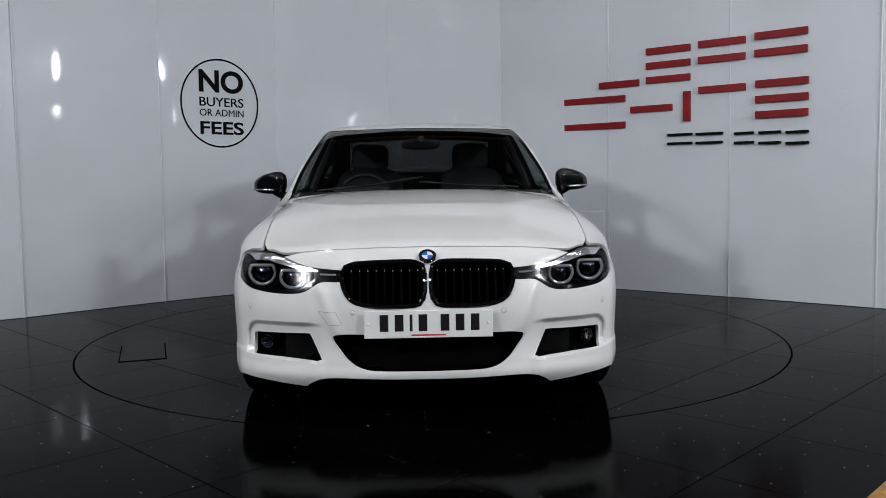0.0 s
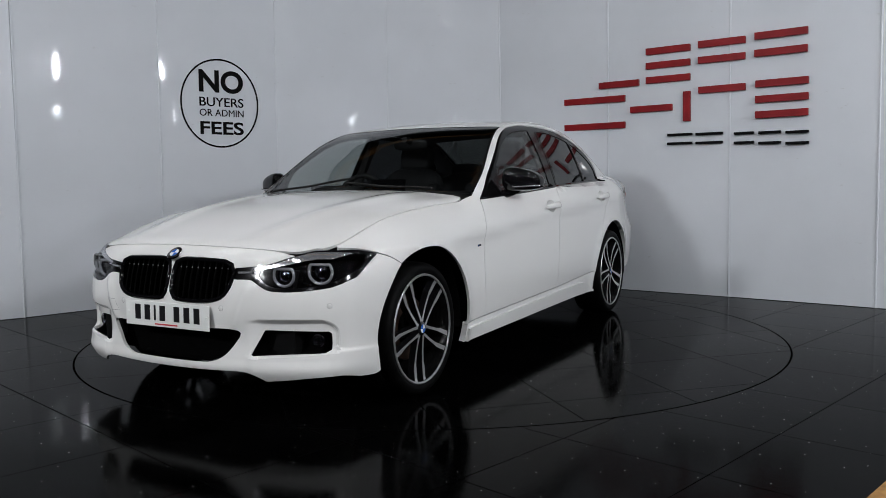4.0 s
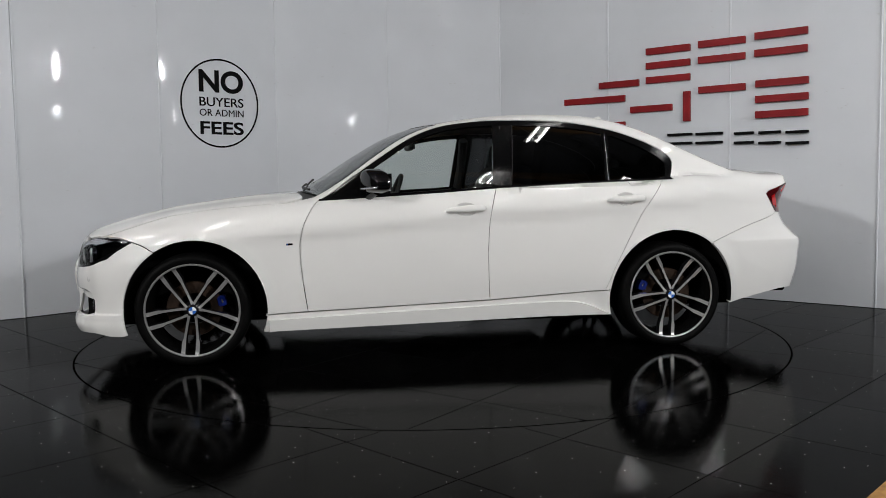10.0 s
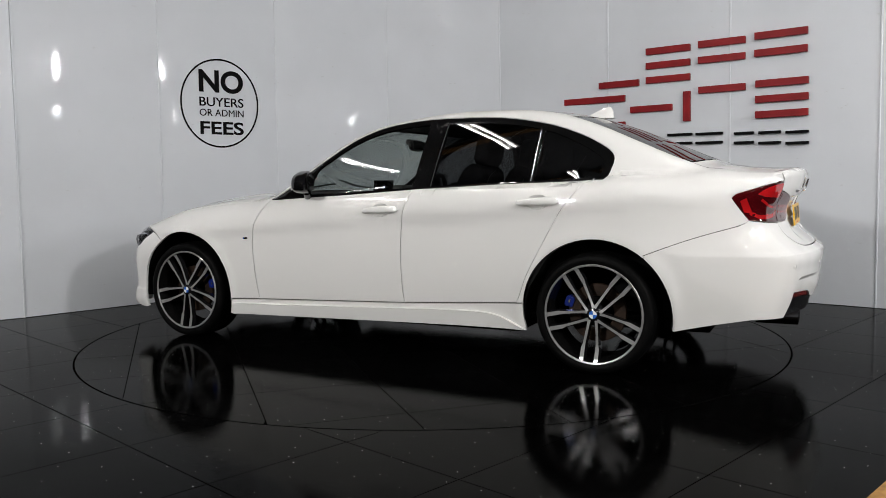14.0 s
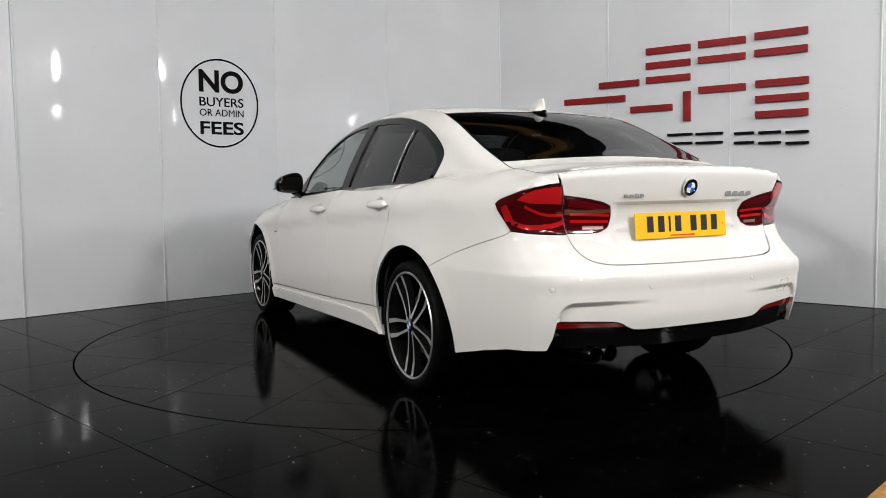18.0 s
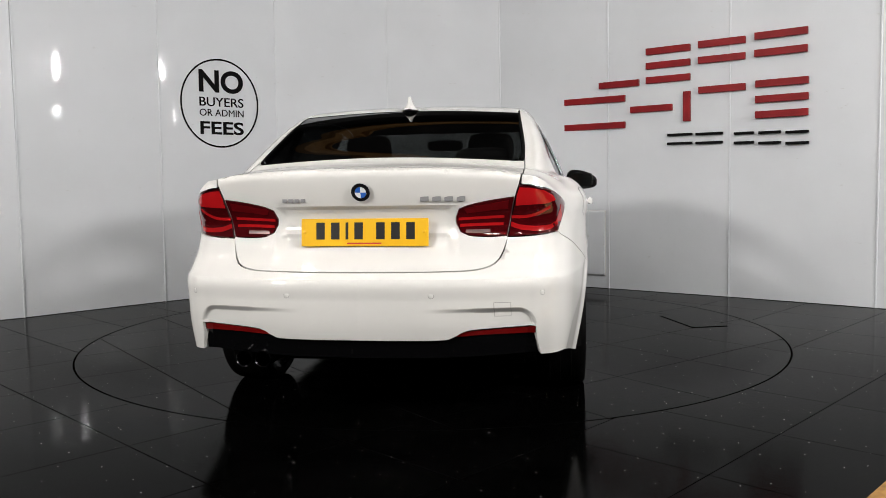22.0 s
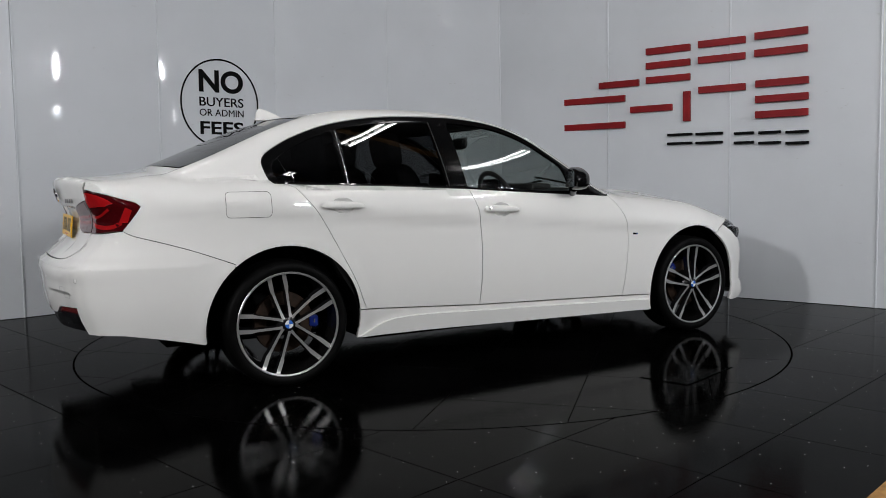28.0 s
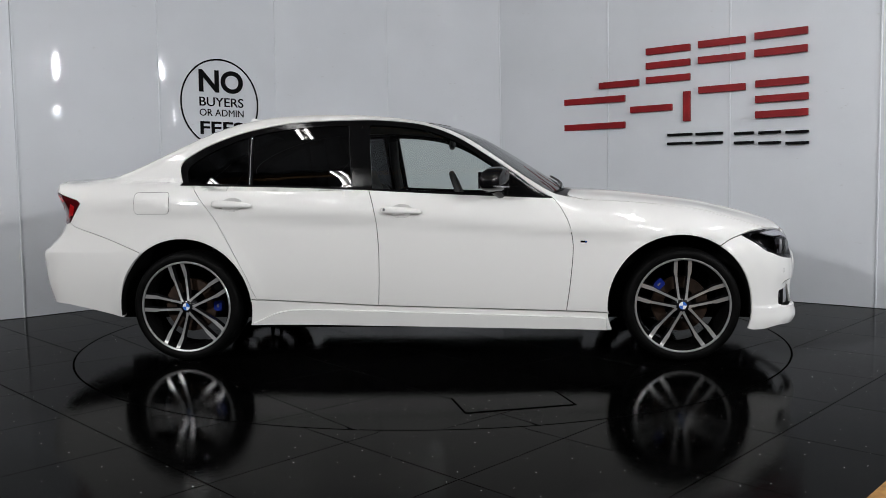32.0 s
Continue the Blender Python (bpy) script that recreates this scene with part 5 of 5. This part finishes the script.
    for i in range(33):
        b = radians(-8 + 196 * i / 32)
        rows.append([bm.verts.new(M @ Vector((r * math.cos(b) + (0.020 if y < 0 else 0.007), r * math.sin(b), h))) for r, h in ((0.391, -0.016), (0.391, -0.30), (0.05, -0.30))])
    for p, q in zip(rows, rows[1:]):
        for j in range(2):
            bm.faces.new((p[j], q[j], q[j + 1], p[j + 1]))
    part("arch_liner", bm, LINER, CAR, smooth=True)


build_wheel(1, -1.405, 0.862, 265, 14)
build_wheel(1, 1.405, 0.886, 264, 160)
build_wheel(-1, -1.405, 0.862, 90, 43)
build_wheel(-1, 1.405, 0.886, 77, 182)


# ------------------------------------------------------------------ underside and cabin
def build_inside():
    under = bmesh.new()
    add_box(under, 1.24, 3.9, 0.05, pose(0, 0.0, 0.235), 0.01)
    add_box(under, 1.64, 1.95, 0.06, pose(0, 0.0, 0.215), 0.01)
    add_box(under, 1.2, 1.15, 0.40, pose(0, -1.45, 0.44))
    add_box(under, 1.1, 0.75, 0.36, pose(0, 1.80, 0.56))
    part("underbody", under, LINER, CAR)
    # dark inner linings of the doors and the roof
    lining = loop(seg("s", [(-0.72, 0.86), (0.33, 0.95), (1.40, 0.99)], False), seg("s", [(1.40, 0.99), (1.05, 0.42)], False), seg("s", [(1.05, 0.42), (-0.74, 0.33)], False))
    pair("door_lining", lining, "long", DARK_PLASTIC, CAR, pitch=0.08, lift=-0.045, lip=0.0)
    hl = loop(seg("t", [(0.60, 0.03), (0.605, 0.25), (0.60, 0.6), (0.595, 1.19)]), seg("t", [(0.595, 1.19), (-0.595, 1.19)], False, 0.1), seg("t", [(-0.595, 1.19), (-0.60, 0.6), (-0.605, 0.25), (-0.60, 0.03)]), seg("t", [(-0.60, 0.03), (-0.3, -0.04), (0.3, -0.04), (0.60, 0.03)], False, 0.1))
    skin("roof_lining", [sheet(hl, "long", pitch=0.1, lift=-0.03, lip=0.0)], HEADLINER, CAR)
    dash = bmesh.new()
    add_box(dash, 1.44, 0.42, 0.20, pose(0, -0.50, 0.86), 0.05)
    add_box(dash, 1.36, 0.30, 0.35, pose(0, -0.42, 0.62), 0.04)
    d = part("dashboard", dash, DARK_PLASTIC, CAR, smooth=True)
    part("screen", box(0.24, 0.02, 0.10, pose(0, -0.36, 0.985, -8, 0, 0), 0.004), GLOSS_BLACK, d)
    part("instrument_hood", box(0.34, 0.16, 0.07, pose(-0.37, -0.40, 0.965), 0.025), DARK_PLASTIC, d, smooth=True)
    wheel = bmesh.new()
    W = pose(-0.37, -0.17, 0.90, 68, 0, 0)
    revolve(wheel, [(0.180 + 0.016 * math.cos(a), 0.016 * math.sin(a)) for a in [k * math.pi / 5 for k in range(10)]], W, 40, True)
    add_box(wheel, 0.33, 0.05, 0.02, W @ pose(0, 0, -0.01), 0.008)
    add_box(wheel, 0.05, 0.17, 0.02, W @ pose(0, -0.085, -0.01), 0.008)
    add_box(wheel, 0.13, 0.11, 0.03, W, 0.012)
    part("steering_wheel", wheel, DARK_PLASTIC, CAR, smooth=True)
    tunnel = add_box(bmesh.new(), 0.22, 1.1, 0.25, pose(0, 0.15, 0.48), 0.03)
    part("centre_console", tunnel, DARK_PLASTIC, CAR, smooth=True)
    part("cabin_floor", box(1.5, 2.2, 0.03, pose(0, 0.3, 0.27)), LINER, CAR)

    def cushion(sx, sy, sz, m, e=0.5):
        bm = bmesh.new()
        bmesh.ops.create_uvsphere(bm, u_segments=24, v_segments=14, radius=1.0)
        for v in bm.verts:
            v.co = m @ Vector([math.copysign(abs(a) ** e, a) * k / 2 for a, k in zip(v.co, (sx, sy, sz))])
        return bm
    for x in (-0.37, 0.37):
        seat = part("front_seat", cushion(0.50, 0.52, 0.20, pose(x, 0.20, 0.47, 6, 0, 0)), SEAT, CAR, "black cloth front seat", smooth=True)
        part("backrest", cushion(0.50, 0.17, 0.66, pose(x, 0.50, 0.80, -16, 0, 0)), SEAT, seat, smooth=True)
        for e in (-0.215, 0.215):
            part("bolster", cushion(0.10, 0.20, 0.50, pose(x + e, 0.46, 0.76, -16, 0, 0)), SEAT, seat, smooth=True)
        part("head_restraint", cushion(0.27, 0.11, 0.20, pose(x, 0.615, 1.20, -12, 0, 0)), SEAT, seat, smooth=True)
        for e in (-0.06, 0.06):
            part("restraint_post", tube(bmesh.new(), [(x + e, 0.585, 1.06), (x + e, 0.60, 1.15)], 0.006), SILVER, seat)
    bench = part("rear_seat", cushion(1.28, 0.55, 0.22, pose(0, 1.05, 0.50, 5, 0, 0), 0.35), SEAT, CAR, "black cloth rear bench seat", smooth=True)
    part("backrest", cushion(1.28, 0.18, 0.62, pose(0, 1.34, 0.80, -22, 0, 0), 0.35), SEAT, bench, smooth=True)
    for x in (-0.40, 0.40):
        part("head_restraint", cushion(0.27, 0.10, 0.15, pose(x, 1.47, 1.10, -12, 0, 0)), SEAT, bench, smooth=True)
    part("parcel_shelf", box(1.24, 0.50, 0.03, pose(0, 1.66, 1.005), 0.01), DARK_PLASTIC, CAR)
    part("mirror_mount", tube(bmesh.new(), [(0, -0.16, 1.295), (0, -0.10, 1.29)], 0.02, 10), DARK_PLASTIC, CAR)
    rv = part("rear_view_mirror", cushion(0.25, 0.04, 0.075, pose(0, -0.085, 1.265, 8, 0, 4), 0.6), SATIN_BLACK, CAR, smooth=True)
    part("mirror_glass", box(0.215, 0.003, 0.055, pose(0, -0.064, 1.265, 8, 0, 4)), CHROME, rv)
    for s in (1, -1):
        part("pillar_lining", tube(bmesh.new(), [Vector((s * p[0], p[1], p[2])) for p in seg("s", [(0.40, 1.33), (0.40, 1.15), (0.38, 0.98)]) - np.array([0.045, 0, 0])], 0.035, 8), DARK_PLASTIC, CAR, smooth=True)


build_inside()


# ------------------------------------------------------------------ plates, emblems, small fittings
def roundel(name, at, normal, r):
    n = Vector(normal)
    across = Vector((0, 0, 1)).cross(n).normalized()
    M = basis(at, across, n.cross(across))
    e = part(name, revolve(bmesh.new(), [(0.0, 0.003), (r * 0.9, 0.0025), (r * 0.96, 0.002), (r * 0.97, -0.004)], M, 48), EMBLEM_BLACK, CAR, "round blue and white quartered emblem in a black ring", smooth=True)
    part("emblem_rim", revolve(bmesh.new(), [(r * 0.95, 0.0005), (r * 0.97, 0.0035), (r, 0.003), (r * 1.03, -0.004)], M, 48), CHROME, e, smooth=True)
    part("inner_rim", revolve(bmesh.new(), [(r * 0.60, 0.003), (r * 0.62, 0.0042), (r * 0.65, 0.003)], M, 40), CHROME, e, smooth=True)
    for k in range(4):
        bm = bmesh.new()
        c = bm.verts.new(M @ Vector((0, 0, 0.0042)))
        ring = [bm.verts.new(M @ Vector((r * 0.6 * math.cos(a), r * 0.6 * math.sin(a), 0.0036))) for a in [k * math.pi / 2 + q * math.pi / 20 for q in range(11)]]
        for a, b in zip(ring, ring[1:]):
            bm.faces.new((c, a, b))
        part("roundel_quarter", bm, EMBLEM_BLUE if k % 2 else EMBLEM_WHITE, e)


def number_plate(name, M, mat, label):
    pl = part(name, box(0.52, 0.111, 0.006, M, 0.002), mat, CAR, label)
    # the characters as plain upright bars
    x = -0.205
    for k, w in enumerate((0.05, 0.05, 0.016, 0.05, 0, 0.05, 0.05, 0.05)):
        if w == 0:
            x += 0.028
            continue
        part("plain_bar", box(w * 0.7, 0.068, 0.0012, M @ pose(x + w / 2 + (0 if w > 0.02 else 0.004), 0.006, 0.0034)), INK, pl)
        x += (w if w > 0.02 else 0.024) + 0.011
    part("plain_bar", box(0.14, 0.006, 0.0012, M @ pose(0.0, -0.044, 0.0034)), RED_INK, pl)
    for sx in (-1, 1):
        part("plate_screw", revolve(bmesh.new(), [(0.0, 0.0062), (0.006, 0.005), (0.007, 0.003)], M @ pose(sx * 0.243, 0.002, 0), 14), mat, pl, smooth=True)


def build_details():
    p = seg("f", [(0.0, 0.700), (0.01, 0.700)], False, 1)
    lean = Vector((0, -0.62, 0.78)).normalized()
    roundel("front_emblem", Vector(p[0]) + lean * 0.009, lean, 0.0365)
    p = seg("r", [(0.0, 0.973), (0.01, 0.973)], False, 1)
    roundel("rear_emblem", Vector(p[0]) + Vector(normals(p[:1])[0]) * 0.009, normals(p[:1])[0], 0.0375)
    number_plate("front_plate", basis((0, -2.176, 0.436), (1, 0, 0), (0, 0.02, 1)), PLATE_WHITE, "white front number plate with plain dark bars")
    number_plate("rear_plate", basis((0, 2.317, 0.810), (-1, 0, 0), (0, -0.09, 1)), PLATE_YELLOW, "yellow rear number plate with plain dark bars")
    for view, x, z in (("f", 0.307, 0.482), ("f", 0.752, 0.495), ("r", 0.286, 0.573), ("r", 0.706, 0.578)):
        q = seg(view, [(x, z), (x + 0.01, z)], False, 1)[:1]
        n = Vector(normals(q)[0])
        for s in (1, -1):
            M = Matrix.Diagonal((s, 1, 1, 1)) @ basis(Vector(q[0]), Vector((0, 0, 1)).cross(n), (0, 0, 1))
            sn = part("parking_sensor", revolve(bmesh.new(), [(0.0, 0.0013), (0.009, 0.0011), (0.0105, 0.0002)], M, 20), PAINT, CAR, smooth=True)
            part("sensor_gap", revolve(bmesh.new(), [(0.0103, 0.0009), (0.0116, 0.0009)], M, 20), SENSOR_GAP, sn)
    # towing eye covers
    for view, x, z, hw, sx in (("r", 0.555, 0.515, 0.032, -1),):
        q = loop(seg(view, [(x - hw, z + 0.028), (x + hw, z + 0.028), (x + hw, z - 0.028), (x - hw, z - 0.028), (x - hw, z + 0.028)], False, 0.01)) * np.array([sx, 1, 1])
        part("cover_gap", tube(bmesh.new(), [Vector(v) for v in q] + [Vector(q[0])], 0.0009, 6), SENSOR_GAP, CAR)
    q = loop(seg("f", [(0.449, 0.487), (0.377, 0.484), (0.349, 0.433), (0.406, 0.432), (0.449, 0.487)], False, 0.01)) * np.array([-1, 1, 1])
    part("cover_gap", tube(bmesh.new(), [Vector(v) for v in q] + [Vector(q[0])], 0.0009, 6), SENSOR_GAP, CAR)
    # rubber seals along the screens
    for line in ([(0.760, -0.66), (0.736, -0.50), (0.688, -0.33), (0.641, -0.16), (0.615, -0.04), (0.606, 0.01)], [(0.572, 1.215), (0.584, 1.40), (0.605, 1.62), (0.614, 1.74), (0.610, 1.80)], [(0.57, 1.205), (0.3, 1.23), (0.0, 1.238)], [(0.60, 0.01), (0.3, -0.075), (0.0, -0.10)]):
        for s in (1, -1):
            p = seg("t", line)
            p = (p - normals(p) * 0.010) * np.array([s, 1, 1])
            part("window_seal", tube(bmesh.new(), [Vector(v) for v in p], 0.010, 8), LINER, CAR, smooth=True)
    # roof aerial
    f = bmesh.new()
    prof = [(-0.115, 0.0), (-0.10, 0.010), (-0.06, 0.026), (-0.02, 0.044), (0.02, 0.060), (0.045, 0.067), (0.060, 0.064), (0.072, 0.040), (0.078, 0.0)]
    rows = []
    for u, h in prof:
        w = 0.040 * (1 - ((u + 0.018) / 0.105) ** 4) + 0.006
        rows.append([f.verts.new((x, 1.205 + u, 1.392 + zz)) for x, zz in ((-w, -0.004), (-w * 0.62, h * 0.18), (-w * 0.30, h * 0.6), (-0.005, h), (0.005, h), (w * 0.30, h * 0.6), (w * 0.62, h * 0.18), (w, -0.004))])
    for a, b in zip(rows, rows[1:]):
        for k in range(7):
            f.faces.new((a[k], a[k + 1], b[k + 1], b[k]))
    bmesh.ops.recalc_face_normals(f, faces=f.faces)
    part("roof_aerial", f, PAINT, CAR, "white shark-fin roof aerial", smooth=True)
    # boot lettering as plain bars
    for x0, x1, mat in ((0.335, 0.230, BADGE), (-0.225, -0.415, BADGE)):
        n = 4
        for k in range(n):
            a = x0 + (x1 - x0) * (k + 0.5) / n
            q = seg("r", [(abs(a), 0.939), (abs(a) + 0.01, 0.939)], False, 1)[:1]
            M = basis(Vector((a, q[0][1] + 0.003, 0.939 if x0 > 0 else 0.941)), (-1, 0, 0), (0, 0, 1))
            part("badge_bar", box(abs(x1 - x0) / n * 0.72, 0.014 if x0 > 0 else 0.020, 0.004, M, 0.001), mat, CAR)
    # wipers at the foot of the screen
    for x0, x1, dy in ((0.55, -0.02, 0.0), (0.0, -0.60, 0.02)):
        pts = seg("t", [(x0, -0.775 + dy + 0.03), ((x0 + x1) / 2, -0.79 + dy), (x1, -0.77 + dy)]) + np.array([0, -0.004, 0.012])
        part("wiper", tube(bmesh.new(), [Vector(q) for q in pts], 0.007, 6), SATIN_BLACK, CAR)
    # scuttle under the wipers
    sc = loop(seg("t", [(-0.762, -0.71), (-0.4, -0.79), (0.0, -0.81), (0.4, -0.79), (0.762, -0.71)]), seg("t", [(0.77, -0.79), (0.4, -0.84), (0.0, -0.855), (-0.4, -0.84), (-0.77, -0.79)]))
    skin("scuttle", [sheet(sc, "long", pitch=0.03, lift=-0.012, gap=0.0)], SATIN_BLACK, CAR)


build_details()

# ------------------------------------------------------------------ signs on the wall
def panel_share(i, x, y):
    a, b = Vector(SEAMS[i]), Vector(SEAMS[i + 1])
    d = b - a
    return (Vector((x, y)) - a).dot(d) / d.length_squared


def build_signs():
    # round notice: ring and four lines of text
    i = 3
    s = panel_share(i, -1.918, 1.989)
    M = panel_frame(i, s, 1.762, 0.006) @ pose(0.006, 0, 0)
    sign = tagged(new("round_sign", None), "round black outline notice with four lines of text on the wall", "sign")
    ring = revolve(bmesh.new(), [(0.352, 0.0), (0.352, 0.003), (0.366, 0.003), (0.366, 0.0)], M @ Matrix.Diagonal((1.03, 1.09, 1, 1)), 96)
    part("sign_ring", ring, SIGN_BLACK, sign)
    for text, z, w, h, bold in (("NO", 0.196, 0.425, 0.203, 0.03), ("BUYERS", 0.012, 0.425, 0.082, 0.008), ("OR ADMIN", -0.085, 0.425, 0.062, 0.0), ("FEES", -0.222, 0.42, 0.118, 0.022)):
        cu = bpy.data.curves.new("text", "FONT")
        cu.body, cu.align_x, cu.align_y, cu.size, cu.extrude, cu.offset = text, "CENTER", "CENTER", 1.0, 0.002, bold
        tmp = new("lettering", cu)
        bpy.context.view_layer.update()
        me = bpy.data.meshes.new_from_object(tmp.evaluated_get(bpy.context.evaluated_depsgraph_get()))
        bpy.data.objects.remove(tmp)
        co = np.array([v.co[:] for v in me.vertices])
        lo, hi = co.min(0), co.max(0)
        me.transform(M @ Matrix.Translation((0.012, z, 0.0015)) @ Matrix.Diagonal((w / (hi[0] - lo[0]), h / (hi[1] - lo[1]), 1, 1)) @ Matrix.Translation((-(lo[0] + hi[0]) / 2, -(lo[1] + hi[1]) / 2, 0)))
        me.materials.clear()
        me.materials.append(SIGN_BLACK)
        ob = new("lettering", me)
        ob.parent = sign
    # company sign: raised plain red and black bars in its lettering's place
    logo = tagged(new("wall_sign", None), "raised red and black bar sign fixed to the white wall", "sign")

    def bars(panel, x0, y0, z1, x1, y1, z0, kinds, mat, thick):
        a, b = panel_share(panel, x0, y0), panel_share(panel, x1, y1)
        ln = (Vector(SEAMS[panel + 1]) - Vector(SEAMS[panel])).length
        w, h = (b - a) * ln, z1 - z0
        F = panel_frame(panel, min(max((a + b) / 2, 0.0), 0.99), (z0 + z1) / 2, 0.018)
        if (a + b) / 2 < 0:
            F = F @ pose((a + b) / 2 * ln, 0, 0)
        for k in kinds:
            if k == "t":
                bm = box(w, thick, 0.03, F @ pose(0, h / 2 - thick / 2, 0), 0.003)
            elif k == "m":
                bm = box(w, thick, 0.03, F, 0.003)
            elif k == "b":
                bm = box(w, thick, 0.03, F @ pose(0, -h / 2 + thick / 2, 0), 0.003)
            else:
                bm = box(thick * 1.05, h, 0.03, F, 0.003)
            part("plain_bar", bm, mat, logo)
    red = 0.058
    for panel, x0, y0, z1, x1, y1, z0, kinds in ((7, 1.595, 2.147, 2.180, 1.904, 1.908, 1.862, "b"), (7, 1.958, 1.867, 2.181, 2.274, 1.623, 1.872, "tmb"), (7, 2.33, 1.58, 2.192, 2.642, 1.339, 1.869, "tm"),
                                                 (8, 2.70, 1.284, 2.205, 3.015, 1.019, 1.87, "tm"), (7, 1.31, 2.367, 1.791, 1.798, 1.991, 1.494, "tb"), (7, 1.84, 1.958, 1.798, 2.148, 1.72, 1.506, "m"),
                                                 (7, 2.231, 1.656, 1.779, 2.273, 1.624, 1.521, "v"), (7, 2.333, 1.577, 1.807, 2.646, 1.336, 1.518, "t"), (8, 2.708, 1.277, 1.818, 3.024, 1.012, 1.509, "tmb")):
        bars(panel, x0, y0, z1, x1, y1, z0, kinds, SIGN_RED, red)
    bars(7, 2.116, 1.745, 1.420, 2.290, 1.611, 1.322, "tb", SIGN_BLACK, 0.022)
    bars(7, 2.316, 1.591, 1.416, 2.500, 1.449, 1.318, "tb", SIGN_BLACK, 0.022)
    bars(8, 2.575, 1.388, 1.405, 2.700, 1.284, 1.305, "tb", SIGN_BLACK, 0.022)
    bars(8, 2.730, 1.258, 1.402, 2.865, 1.145, 1.295, "tb", SIGN_BLACK, 0.022)
    bars(8, 2.895, 1.120, 1.395, 3.030, 1.007, 1.285, "tb", SIGN_BLACK, 0.022)


build_signs()

# weathered board on the floor beside the camera's view
board = bmesh.new()
prism(board, [(0, -0.5), (1.6, -0.5), (1.6, 0), (0, 0)], 0.018, basis((1.125, -3.265, 0.0), (1, 1, 0), (-1, 1, 0)))
bmesh.ops.bevel(board, geom=board.edges[:], offset=0.004, segments=2, affect="EDGES")
bmesh.ops.recalc_face_normals(board, faces=board.faces)
tagged(mesh_object("wooden_board", board, WOOD), "weathered ochre wooden board lying on the black tiles", "board")


# ------------------------------------------------------------------ movement
def motions():
    walk(CAR, [(t, pose(0, 0, 0, 0, 0, -a) @ pose(CAR_X, CAR_Y, 0)) for t, a in TURN])
    walk(TURNTABLE, [(t, pose(0, 0, 0, 0, 0, -a)) for t, a in TURN])


motions()
